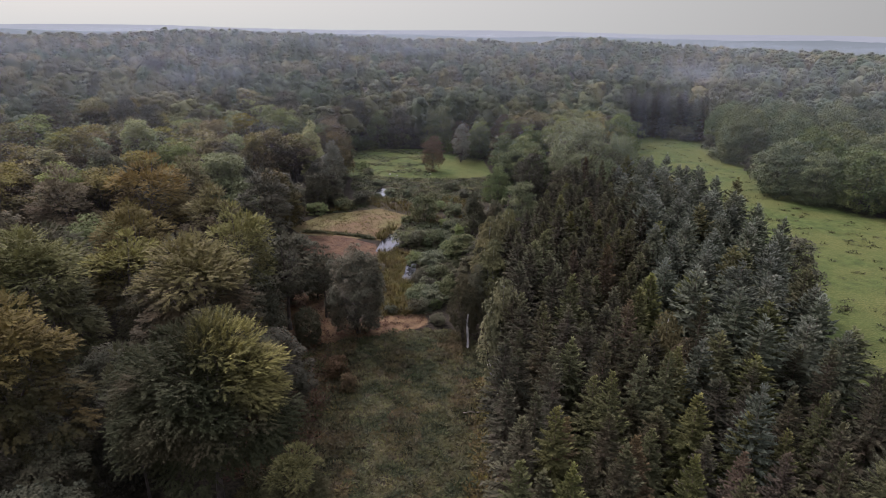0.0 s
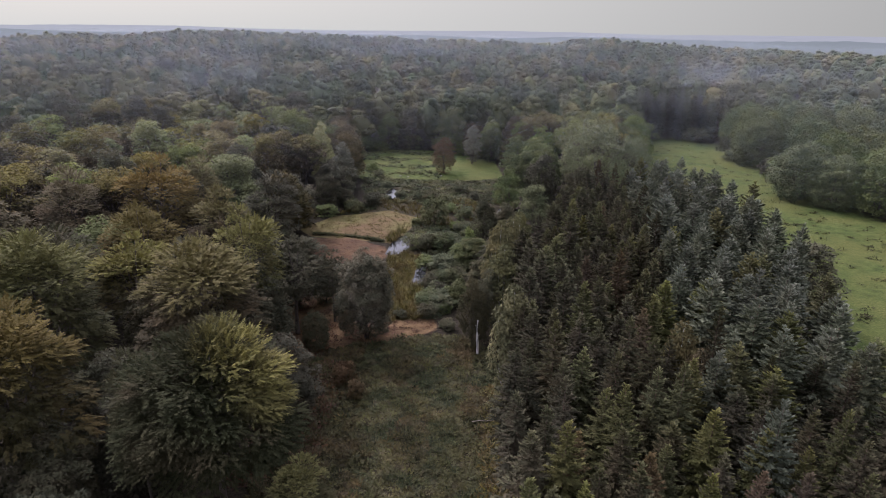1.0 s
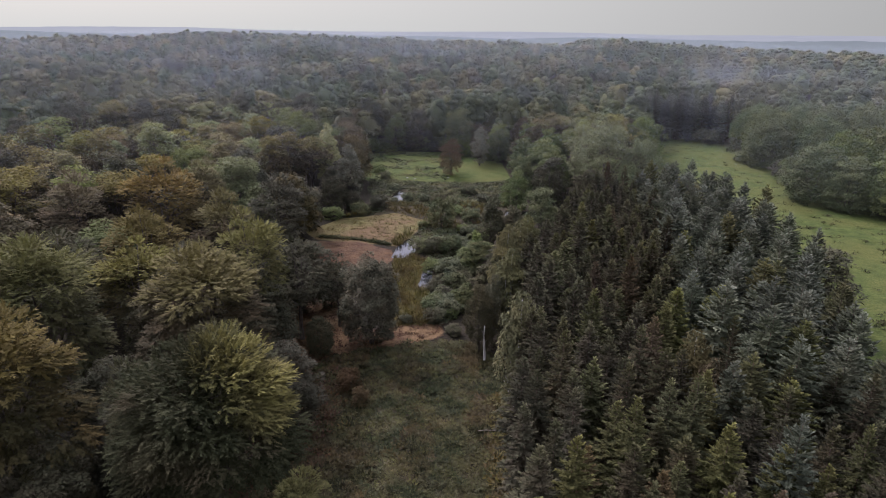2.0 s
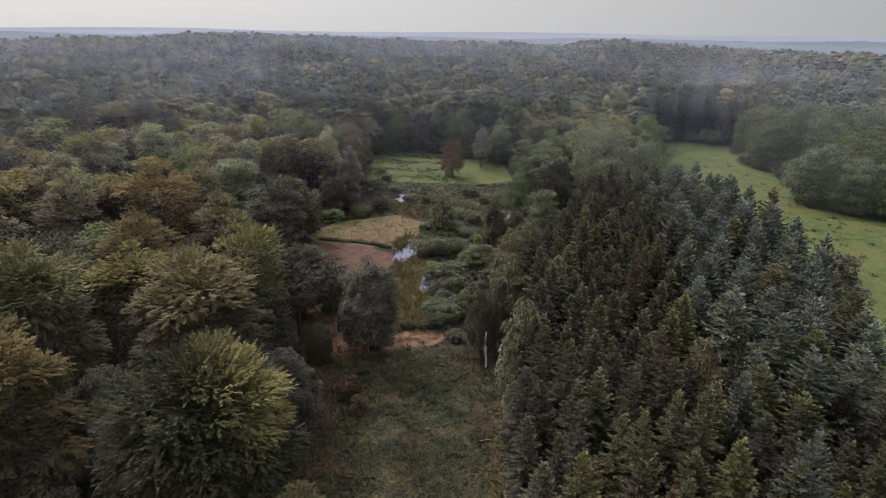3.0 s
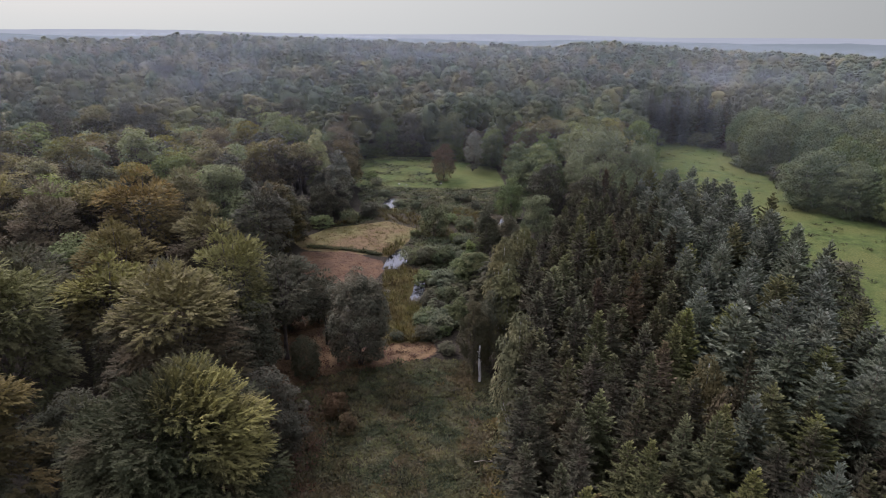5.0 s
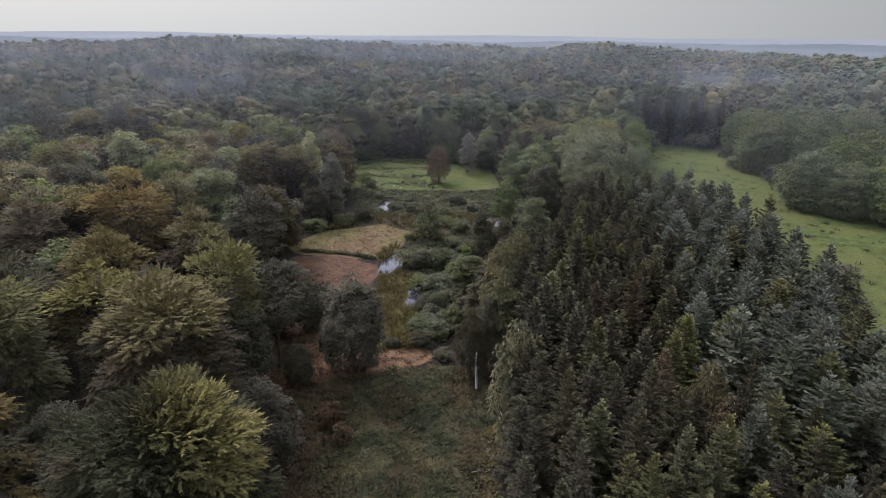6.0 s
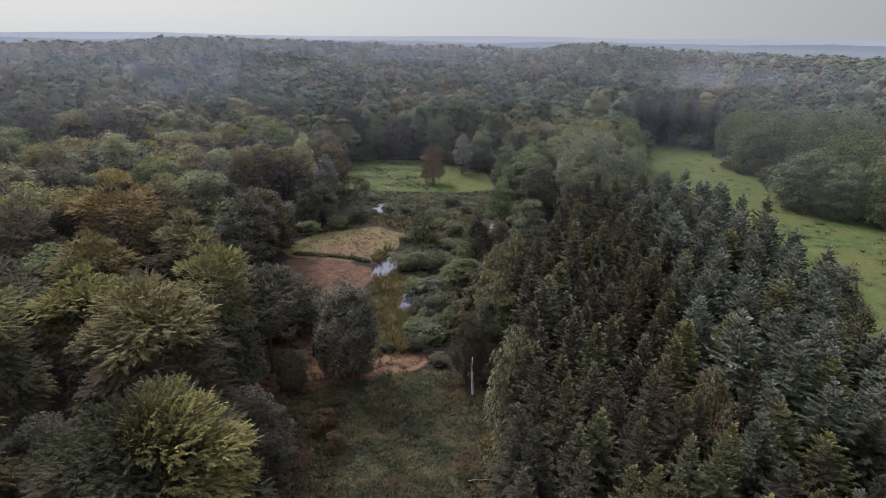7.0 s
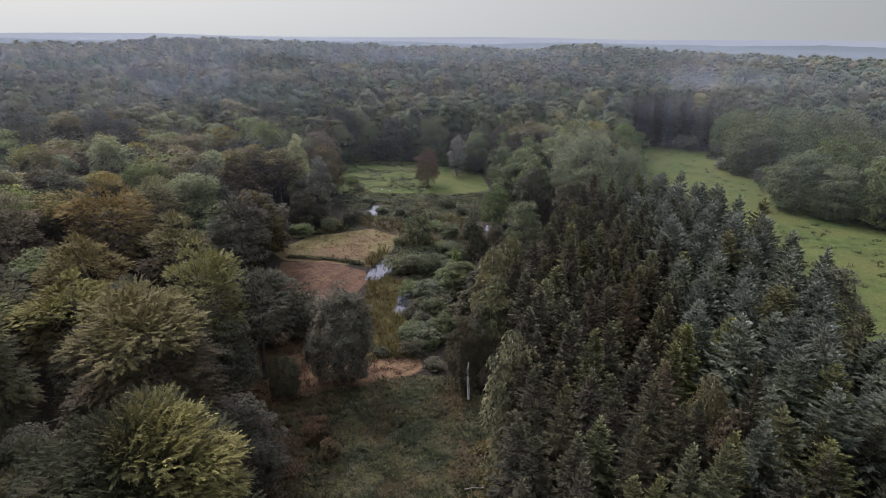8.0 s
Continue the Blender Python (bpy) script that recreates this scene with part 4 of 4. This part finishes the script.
for (x, y), d, r, az in zip(spots, depth, reach, bearing):
    edge = d > -13
    if d > -1.0 - 2.5 * (r < 150) or r > (380 if edge else WOOD_SINGLE) or not -41 < az < 37 or (x > 0 and y < 60) or inside(DOMES, x, y) or inside(WILLOWS, x, y):
        continue
    if np.any(np.hypot(taken[:, 0] - x, taken[:, 1] - y) < taken[:, 2] + 2.2):
        continue
    kind = KINDS[rng.integers(len(KINDS))]
    if rng.uniform() < 0.012:
        kind = "orange"
    if x > -75 and x < 40 and kind in ("beech", "orange"):
        kind = ("dark", "olive", "brown")[rng.integers(3)]
    if x > 0 and kind in ("brown", "dark") and rng.uniform() < 0.75:
        kind = "green"
    if r < 128:
        build, h, wide = ("near_a", "near_b", "near_c")[rng.integers(3)], rng.normal(22.5, 2.2), rng.uniform(0.9, 1.2)
        kind = "dark" if rng.uniform() < 0.5 else ("olive" if kind == "green" else kind)
    elif edge:
        build, h, wide = ("edge_a", "edge_b")[rng.integers(2)], rng.normal(18, 2.2), rng.uniform(0.95, 1.3)
        kind = "green" if kind in ("orange", "beech") else kind
    elif r > 195:
        build, h, wide = ("far_a", "far_b", "far_c")[rng.integers(3)], rng.normal(22, 3.2), rng.uniform(1.05, 1.42)
    else:
        build, h, wide = ("mid_a", "mid_b", "mid_c", "mid_d")[rng.integers(4)], rng.normal(22, 2.8), rng.uniform(1.05, 1.4)
    stand(build, x, y, kind, SAY[kind], max(12, h), None, wide)

rng = np.random.default_rng(15)
for line, inset in ((FAR_MEADOW[1:5], 3.5), (RIGHT_MEADOW[5:13], 4.0)):
    for (ax, ay), (bx, by) in zip(line, line[1:]):
        n = max(1, int(math.hypot(bx - ax, by - ay) / 5.5))
        ox, oy = -(by - ay), bx - ax
        k = inset / math.hypot(ox, oy)
        for i in range(n):
            px, py = ax + (bx - ax) * (i + 0.5) / n, ay + (by - ay) * (i + 0.5) / n
            sgn = -1 if signed(line[:0] or (FAR_MEADOW if line[0] in FAR_MEADOW else RIGHT_MEADOW), px + ox * k, py + oy * k) > 0 else 1
            if any(math.hypot(px - bx_, py - by_) < 6.6 * w_ + 4 for bx_, by_, _, w_ in BROAD):
                continue
            stand(("shrub_a", "shrub_b")[i % 2], px + sgn * ox * k + rng.normal(0, 0.8), py + sgn * oy * k + rng.normal(0, 0.8), ("dark", "green", "shrub")[rng.integers(3)], "bushy green shrub at the foot of the wood",
                  rng.uniform(5, 9), None, rng.uniform(2.0, 3.0), "shrub", "shrubs along the wood's edge", 0.2)

# ---- the woods beyond, past counting ----


def strewn(name, templates, xs, ys, sizes, talls, leaf, label, category, seed, lift=0.0):
    """Many plants joined into one object."""
    rng = np.random.default_rng(seed)
    zs = land(xs, ys) + lift
    vs, fs, ts, o = [], [], [], 0
    which = rng.integers(len(templates), size=len(xs))
    turn = rng.uniform(0, 6.28, len(xs))
    tone = rng.uniform(0, 1, len(xs))
    for k, (tv, tf) in enumerate(templates):
        i = np.nonzero(which == k)[0]
        if not len(i):
            continue
        c, s = np.cos(turn[i])[:, None], np.sin(turn[i])[:, None]
        w, h = sizes[i][:, None], talls[i][:, None]
        v = np.stack([(tv[:, 0] * c - tv[:, 1] * s) * w + xs[i][:, None], (tv[:, 0] * s + tv[:, 1] * c) * w + ys[i][:, None], tv[:, 2] * h + zs[i][:, None]], -1)
        vs.append(v.reshape(-1, 3))
        fs.append((tf[None] + (np.arange(len(i)) * len(tv))[:, None, None]).reshape(-1, 3) + o)
        ts.append(np.repeat(tone[i], len(tv)))
        o += len(i) * len(tv)
    me = solid(name, np.concatenate(vs), np.concatenate(fs), [LEAF[leaf]], tint=np.concatenate(ts), smooth=True)
    return tagged(new(name, me), label, category, kind="stuff")


def mass(rng, centre, size, fine):
    """One leafy mass: an uneven closed lump."""
    bm = bmesh.new()
    bmesh.ops.create_icosphere(bm, subdivisions=fine, radius=1)
    v = np.array([p.co for p in bm.verts])
    f = np.array([[p.index for p in t.verts] for t in bm.faces])
    bm.free()
    return centre + v * np.asarray(size) * rng.uniform(0.82, 1.12, (len(v), 1)), f


def far_crown(seed, boughs, fine, cards, leaf, width):
    """A far tree's crown: boughs as uneven masses over a closed heart, with loose leaves on their outside."""
    rng = np.random.default_rng(seed)
    mid, half, c, size = crown_lobes(rng, 22, 6.4, 3.5, boughs, 0.3, -0.45, (0.26, 0.46))
    parts = [mass(rng, mid, (4.4, 4.4, half * 0.8), 2)]
    parts += [mass(rng, p, (k * 0.84, k * 0.84, k * 0.7), fine) for p, k in zip(c, size)]
    pick = rng.integers(len(c), size=cards)
    d = around(rng, cards, -0.3)
    pick = pick[:len(d)]
    pos = c[pick] + d * np.array([1, 1, 0.85]) * size[pick][:, None] * rng.uniform(0.8, 1.08, (len(d), 1))
    parts.append(blades(pos, d * np.array([1, 1, 0.3]) + rng.normal(0, 0.4, d.shape), d + 0.4 * UP, leaf * rng.uniform(0.6, 1.3, len(d)), width * rng.uniform(0.6, 1.2, len(d))))
    return joined(parts)


def scatter(seed, r0, r1, gap, az0, az1, deep=3):
    rng = np.random.default_rng(seed)
    n = int(r1 / gap) + 1
    a, b = np.meshgrid(np.arange(-n, n + 1), np.arange(-n, n + 1))
    x = (a * gap + (b % 2) * gap / 2 + rng.uniform(-0.3, 0.3, a.shape) * gap).ravel()
    y = (b * gap * 0.9 + rng.uniform(-0.3, 0.3, a.shape) * gap).ravel()
    r, az = np.hypot(x, y), np.degrees(np.arctan2(x, y))
    keep = (r > r0) & (r <= r1) & (az > az0) & (az < az1)
    x, y = x[keep], y[keep]
    d = np.maximum(open_depth(x, y), signed(DOMES, x, y))
    return x[d < -deep], y[d < -deep]


def woods(name, seed, r0, r1, gap, az0, az1, templates, label, leaf="woods", tall=1.0, deep=3, vary=0.36):
    x, y = scatter(seed, r0, r1, gap, az0, az1, deep)
    for tx, ty, tr in TAKEN:
        keep = np.hypot(x - tx, y - ty) > tr + 5
        x, y = x[keep], y[keep]
    rng = np.random.default_rng(seed + 1)
    return strewn(name, templates, x, y, rng.uniform(0.66, 1.08, len(x)) * gap / 13.0, tall * rng.uniform(0.95 - vary, 0.95 + vary, len(x)), leaf, label, "woodland", seed + 2)


woods("woodland", 101, WOOD_NEAR, 430, 16.5, -42, 38, [far_crown(k, 26, 1, 1250, 0.72, 0.33) for k in (1, 2, 3, 4, 15)], "green broadleaf wood rising beyond the meadows")
woods("woodland", 106, 430, 560, 17, -42, 38, [far_crown(k, 22, 1, 420, 0.9, 0.42) for k in (21, 22, 23, 24)], "green broadleaf wood on the rising ground")
woods("woodland", 111, 560, 1150, 17.5, -42, 38, [far_crown(k, 13, 1, 70, 1.1, 0.5) for k in (5, 6, 7, 16)], "hazy broadleaf wood on the far slopes", vary=0.17)
woods("woodland", 121, 0, 200, 13, 37, 319, [far_crown(k, 8, 1, 40, 1.2, 0.6) for k in (8, 9)], "broadleaf wood around the clearing")
for i in range(34):
    x, y = 92 + (i % 12) * 4.3 + 1.2 * math.sin(i * 2.3), 334 + (i // 12) * 5.5 + 1.5 * math.sin(i * 1.7)
    stand("fir_low", x, y, ("dark_fir", "fir", "spruce")[i % 3], "tall dark fir at the meadow's end", 23.5 + 3.5 * math.sin(i * 1.9), None, 1.0 + 0.25 * math.sin(i * 2.7), "fir", "dark firs at the meadow's end")

# ---- low growth ----


def within(poly, count, seed, margin=0.0):
    rng = np.random.default_rng(seed)
    p = np.array(poly)
    x, y = rng.uniform(p[:, 0].min(), p[:, 0].max(), count), rng.uniform(p[:, 1].min(), p[:, 1].max(), count)
    k = signed(poly, x, y) > margin
    return x[k], y[k]


def tuft(seed, count, reach, length, width, rise):
    rng = np.random.default_rng(seed)
    a = rng.uniform(0, 6.28, count)
    r = reach * np.sqrt(rng.uniform(0, 1, count))
    p = np.stack([np.cos(a) * r, np.sin(a) * r, rng.uniform(0, 0.35, count) * length], -1)
    d = np.stack([np.cos(a), np.sin(a), np.full(count, rise)], -1) + rng.normal(0, 0.4, (count, 3))
    return blades(p, d, UP + 0.3 * d, length * rng.uniform(0.6, 1.3, count), width * rng.uniform(0.7, 1.2, count), 0.25)


def low_growth(name, poly, count, seed, templates, leaf, label, size=1.0, margin=-0.5, keep=None):
    x, y = within(poly, count, seed, margin)
    if keep is not None:
        k = keep(x, y)
        x, y = x[k], y[k]
    rng = np.random.default_rng(seed + 1)
    s = size * rng.uniform(0.6, 1.4, len(x))
    return strewn(name, templates, x, y, s, s * rng.uniform(0.7, 1.3, len(x)), leaf, label, "undergrowth", seed)


def damp(x, y):
    return 0.7 * np.sin(x * 0.6 + 1 + 0.09 * y) + 0.5 * np.sin(y * 0.31 - x * 0.2) + 1.3 * step(x + 12.5 - 0.08 * (90 - y), -4, 5) - 0.5 + 0.5 * np.sin(x * 1.7 + y * 0.9) * np.sin(y * 1.1 - x * 0.5) - np.where(y < 52, 0.5, 0)


BUSHY = [tuft(k, 22, 0.6, 0.4, 0.13, 0.8) for k in (1, 2, 3)]
low_growth("bramble", CLEARING, 14000, 201, BUSHY, "bramble", "low tangled brambles with reddish stems over the clearing", 1.0, -1.5, lambda x, y: (damp(x, y) < 0.35) & (y > 28))
low_growth("nettles", CLEARING, 14000, 211, BUSHY, "nettle", "grey-green nettles over the clearing", 0.9, -0.5, lambda x, y: (damp(x, y) >= 0.35) & (y > 28))
low_growth("dry_bracken", [(-27, 62), (-27, 92), (-17, 92), (-18, 62)], 420, 221, BUSHY, "rust", "rust-brown bracken along the wood's edge", 1.1)
for x, y, r in ((-16.7, 86.7, 2.0), (-14.2, 82.7, 1.5)):
    stand("shrub_b", x, y, "rust_shrub", "rust-brown bush in the clearing", 1.9 * r, None, r / 2.0, "shrub", "brown bushes in the clearing")
low_growth("tall_weeds", [(3, 38), (5, 62), (6.5, 84), (10.5, 90), (9, 38)], 900, 223, BUSHY, "reed", "tall weeds along the plantation", 1.2)
low_growth("bracken", BARE, 1900, 226, [tuft(6, 12, 0.5, 0.35, 0.09, 0.6)], "rust", "sparse dead bracken over the bare ground", 0.8)
SPEAR = [tuft(k, 12, 0.5, 1.0, 0.06, 3.0) for k in (4, 5)]
low_growth("sedge", SEDGE, 1500, 231, SPEAR, "reed", "yellow-brown sedge in the wet hollow", 0.8, 0, lambda x, y: np.min([-signed(w, x, y) for w in WATERS], axis=0) > 0.4)
low_growth("reeds", [(-20, 144), (-20, 152), (-16, 170), (-9.5, 172), (-6, 150), (-6, 144)], 500, 236, SPEAR, "reed", "brown reeds along the pool", 1.3, 0, lambda x, y: (np.min([-signed(w, x, y) for w in WATERS], axis=0) > 0.1) & (signed(WATERS[0], x, y) > -3.5) & (y > 157) & (x < -14))
low_growth("marsh_plants", MARSH, 5200, 241, BUSHY, "shrub_stuff", "mixed marsh plants along the stream", 1.3, 0, lambda x, y: (np.min([-signed(w, x, y) for w in WATERS], axis=0) > 0.8) & ~((y > 176) & (y < 196) & (x > -24)))
low_growth("marsh_reeds", MARSH, 5200, 246, SPEAR, "reed", "yellow-brown reeds across the marsh", 1.0, 0, lambda x, y: (np.min([-signed(w, x, y) for w in WATERS], axis=0) > 0.5) & (y > 172) & (y < 200) & (np.sin(x * 0.3 + y * 0.2) > -0.6))
low_growth("rushes", FAR_MEADOW, 1500, 251, [tuft(9, 12, 0.5, 0.4, 0.12, 0.9)], "shrub_stuff", "tufts of rushes in the far meadow", 1.5, 1, lambda x, y: (np.sin(x * 0.25 + y * 0.2) + np.sin(y * 0.45) > -0.2) & (x < -6))
cx, cy = within(RIGHT_MEADOW, 3000, 255, 1.0)
keep = np.random.default_rng(254).uniform(0, 1, len(cx)) < np.where(cy < 215, 0.5, 0.16)
cx, cy = cx[keep], cy[keep]
low_growth("rushes", RIGHT_MEADOW, 16000, 256, [tuft(9, 14, 0.6, 0.4, 0.12, 0.9)], "rush_dark", "dark tufts of rushes over the meadow", 1.1, 1, lambda x, y: np.min(np.hypot(x[:, None] - cx, (y[:, None] - cy) * 1.6), axis=1) < 1.3)
low_growth("hedge", [(-39, 161.2), (-38.6, 162.4), (-28, 161.4), (-19, 158), (-19, 156.4), (-28, 160)], 900, 261, BUSHY, "nettle", "low green hedge bank between dry fields", 1.0, 0)

low_growth("dry_grass", TAN, 1500, 271, [tuft(12, 10, 0.5, 0.3, 0.08, 1.0)], "reed", "short dry grass over the fallow field", 0.9, 0.5)
low_growth("dry_grass", RED, 1100, 276, [tuft(13, 8, 0.4, 0.22, 0.06, 1.0)], "rust", "thin dead grass over reddish soil", 0.9, 0.5)

# ---- single small things ----


def leaning_stem():
    v, f = tube([(0, 0, -0.3), (0.05, 0, 1.5), (-0.12, 0.05, 3.5), (-0.2, 0.1, 5.4), (-0.1, 0.15, 6.8)], [0.24, 0.21, 0.18, 0.15, 0.09], 8)
    a, b = tube([(-0.12, 0.05, 3.5), (0.3, 0.1, 4.1)], [0.05, 0.02], 5), tube([(-0.2, 0.1, 5.4), (-0.6, 0.1, 5.9)], [0.04, 0.015], 5)
    o = new("dead_birch", solid("dead_birch", *joined([(v, f), a, b]), [BARK_BIRCH], smooth=True))
    o.matrix_basis = place(5.15, 97.0)
    return tagged(o, "bare white birch stem at the plantation's edge", "dead tree")


leaning_stem()


def boulder(seed, x, y, size):
    bm = bmesh.new()
    bmesh.ops.create_icosphere(bm, subdivisions=3, radius=1)
    for v in bm.verts:
        v.co *= 1 + 0.28 * noise.noise(v.co * 1.3 + Vector((seed, 0, 0)))
    bmesh.ops.scale(bm, vec=(size, size * 0.7, size * 0.6), verts=bm.verts)
    me = bpy.data.meshes.new("boulder")
    bm.to_mesh(me)
    bm.free()
    me.materials.append(STONE)
    o = new("boulder", me)
    o.matrix_basis = place(x, y, seed * 50)
    return tagged(o, "pale weathered boulder lying in the far meadow", "boulder", "boulders in the meadow")


def fallen_stem():
    v, f = tube([(-1.6, 0, 0.5), (-0.5, 0.1, 0.52), (0.6, -0.05, 0.48), (1.7, 0.1, 0.4)], [0.07, 0.06, 0.05, 0.03], 7)
    w = tube([(0.6, -0.05, 0.48), (1.1, 0.4, 0.65)], [0.03, 0.012], 5)
    o = new("fallen_birch", solid("fallen_birch", *joined([(v, f), w]), [DEAD_WOOD], smooth=True))
    o.matrix_basis = place(5.4, 76.5, 8)
    return tagged(o, "thin pale fallen birch lying in the undergrowth", "dead tree")


DEAD_WOOD = bark_mat("weathered_wood", (0.1, 0.085, 0.065), (0.26, 0.23, 0.18), 2.0)
fallen_stem()
STONE = bark_mat("pale_stone", (0.14, 0.135, 0.125), (0.32, 0.31, 0.29), 2.5)
boulder(1, -18.6, 234.9, 0.42)
boulder(2, -21.5, 236, 0.65)
boulder(3, -5.6, 237.5, 0.55)

# ---- distance ----


def ridge(name, toe, r, height, seed, tone, label):
    """A long ridge with a back slope, its haze painted into a self-glowing colour."""
    rng = np.random.default_rng(seed)
    az = np.radians(np.linspace(-58, 58, 240))
    h = height + 0.5 * height * (np.interp(az, np.radians(np.linspace(-58, 58, 18)), rng.uniform(-0.35, 0.35, 18))) + rng.normal(0, 0.5, len(az))
    rows = []
    for rr, k in ((toe, -0.6), (r, 1.0), (r + 60, 0.4)):
        rows.append(np.stack([np.sin(az) * rr, np.cos(az) * rr, np.where(k < 0, 2, h * k)], -1))
    v = np.concatenate(rows)
    m = len(az)
    i = np.arange(m - 1)
    f = np.concatenate([np.stack([i + a * m, i + 1 + a * m, i + 1 + (a + 1) * m, i + (a + 1) * m], -1) for a in (0, 1)])
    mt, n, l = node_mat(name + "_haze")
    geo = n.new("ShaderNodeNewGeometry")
    # distance haze put in as emission, so no light in the scene shades it
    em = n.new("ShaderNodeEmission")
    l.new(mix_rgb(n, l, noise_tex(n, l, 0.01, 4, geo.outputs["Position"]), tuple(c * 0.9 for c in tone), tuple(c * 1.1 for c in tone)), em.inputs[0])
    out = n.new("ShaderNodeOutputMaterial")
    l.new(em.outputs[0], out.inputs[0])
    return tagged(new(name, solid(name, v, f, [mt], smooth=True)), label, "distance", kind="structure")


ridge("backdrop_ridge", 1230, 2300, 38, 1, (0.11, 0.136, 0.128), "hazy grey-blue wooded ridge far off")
ridge("backdrop_hills", 2365, 4300, 56, 2, (0.17, 0.197, 0.186), "hazy pale blue hills at the horizon")


def mist(r0, above, amount, seed):
    """A thin translucent sheet of mist above the treetops, added to stand in for the haze of distance."""
    az = np.radians(np.linspace(-48, 46, 64))
    a, u = np.meshgrid(az, np.linspace(0, 1, 40))
    ends = np.interp(np.degrees(a), AZ, REACH) + 45
    r = r0 + u * (ends - r0)
    x, y = np.sin(a) * r, np.cos(a) * r
    z = np.minimum(np.interp(np.degrees(a), AZ, RISE) * step(r, 320, ends - 45) + above, 50.6 + 0.5 * seed)
    near = (step(r, r0, r0 + 110) * (1 - step(u, 0.5, 0.9))).ravel()
    k = np.arange(a.size).reshape(a.shape)
    f = np.stack([k[:-1, :-1], k[:-1, 1:], k[1:, 1:], k[1:, :-1]], -1).reshape(-1, 4)
    mt, n, l = node_mat("mist")
    att = n.new("ShaderNodeAttribute")
    att.attribute_name = "near"
    geo = n.new("ShaderNodeNewGeometry")
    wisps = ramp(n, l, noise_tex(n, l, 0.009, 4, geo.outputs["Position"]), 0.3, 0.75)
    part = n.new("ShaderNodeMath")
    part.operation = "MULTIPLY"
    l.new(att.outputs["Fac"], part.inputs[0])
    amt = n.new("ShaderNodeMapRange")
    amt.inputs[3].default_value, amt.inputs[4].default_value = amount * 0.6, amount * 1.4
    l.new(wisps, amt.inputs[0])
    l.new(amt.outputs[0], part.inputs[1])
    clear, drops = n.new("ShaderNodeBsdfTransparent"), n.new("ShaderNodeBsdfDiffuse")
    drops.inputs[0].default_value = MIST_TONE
    mx = n.new("ShaderNodeMixShader")
    l.new(part.outputs[0], mx.inputs[0])
    l.new(clear.outputs[0], mx.inputs[1])
    through_drops, both = n.new("ShaderNodeBsdfTranslucent"), n.new("ShaderNodeMixShader")
    through_drops.inputs[0].default_value = MIST_TONE
    l.new(drops.outputs[0], both.inputs[1])
    l.new(through_drops.outputs[0], both.inputs[2])
    l.new(both.outputs[0], mx.inputs[2])
    out = n.new("ShaderNodeOutputMaterial")
    l.new(mx.outputs[0], out.inputs[0])
    o = new("mist", solid("mist", np.stack([x, y, z], -1).reshape(-1, 3), f, [mt], {"near": near}, True))
    return tagged(o, "thin pale mist lying over the far treetops", "mist", kind="stuff")


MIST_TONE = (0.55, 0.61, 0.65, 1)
# added sheets overlap with distance, so farther woods look hazier
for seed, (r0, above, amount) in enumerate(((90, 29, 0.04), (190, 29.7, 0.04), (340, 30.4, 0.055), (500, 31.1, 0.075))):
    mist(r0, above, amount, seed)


def wisp(x, y, z, wide, tall, turn, amount):
    """A drifting shred of mist above the trees."""
    a, b = np.meshgrid(np.linspace(-1, 1, 30), np.linspace(0, 1, 14))
    px = a * wide / 2
    pz = b * tall + 1.5 * np.sin(a * 4)
    py = 4 * a + b * tall * 0.5
    soft = (step(1 - np.abs(a), 0, 0.6) * step(b, 0, 0.3) * (1 - step(b, 0.4, 1.0))).ravel()
    k = np.arange(a.size).reshape(a.shape)
    f = np.stack([k[:-1, :-1], k[:-1, 1:], k[1:, 1:], k[1:, :-1]], -1).reshape(-1, 4)
    mt, n, l = node_mat("mist_shred")
    att = n.new("ShaderNodeAttribute")
    att.attribute_name = "soft"
    geo = n.new("ShaderNodeNewGeometry")
    thick = n.new("ShaderNodeMath")
    thick.operation = "MULTIPLY"
    shred = n.new("ShaderNodeMapRange")
    shred.inputs[1].default_value, shred.inputs[2].default_value, shred.inputs[4].default_value = 0.35, 0.75, amount
    l.new(noise_tex(n, l, 0.06, 4, geo.outputs["Position"]), shred.inputs[0])
    l.new(att.outputs["Fac"], thick.inputs[0])
    l.new(shred.outputs[0], thick.inputs[1])
    clear, drops, lit, both, mx = (n.new(k) for k in ("ShaderNodeBsdfTransparent", "ShaderNodeBsdfDiffuse", "ShaderNodeBsdfTranslucent", "ShaderNodeMixShader", "ShaderNodeMixShader"))
    drops.inputs[0].default_value = lit.inputs[0].default_value = MIST_TONE
    l.new(drops.outputs[0], both.inputs[1])
    l.new(lit.outputs[0], both.inputs[2])
    l.new(thick.outputs[0], mx.inputs[0])
    l.new(clear.outputs[0], mx.inputs[1])
    l.new(both.outputs[0], mx.inputs[2])
    out = n.new("ShaderNodeOutputMaterial")
    l.new(mx.outputs[0], out.inputs[0])
    o = new("mist_wisp", solid("mist_wisp", np.stack([px, py, pz], -1).reshape(-1, 3), f, [mt], {"soft": soft}, True))
    o.matrix_basis = pose(x, y, z, 0, 0, turn)
    return tagged(o, "pale shred of mist drifting over the wood", "mist", kind="stuff")


wisp(148, 385, 22, 34, 24, -18, 0.28)
wisp(180, 410, 24, 80, 14, -24, 0.22)
wisp(-210, 520, 24, 130, 18, 22, 0.35)
wisp(-75, 615, 28, 150, 16, 7, 0.3)
wisp(-150, 400, 19, 80, 16, 20, 0.3)
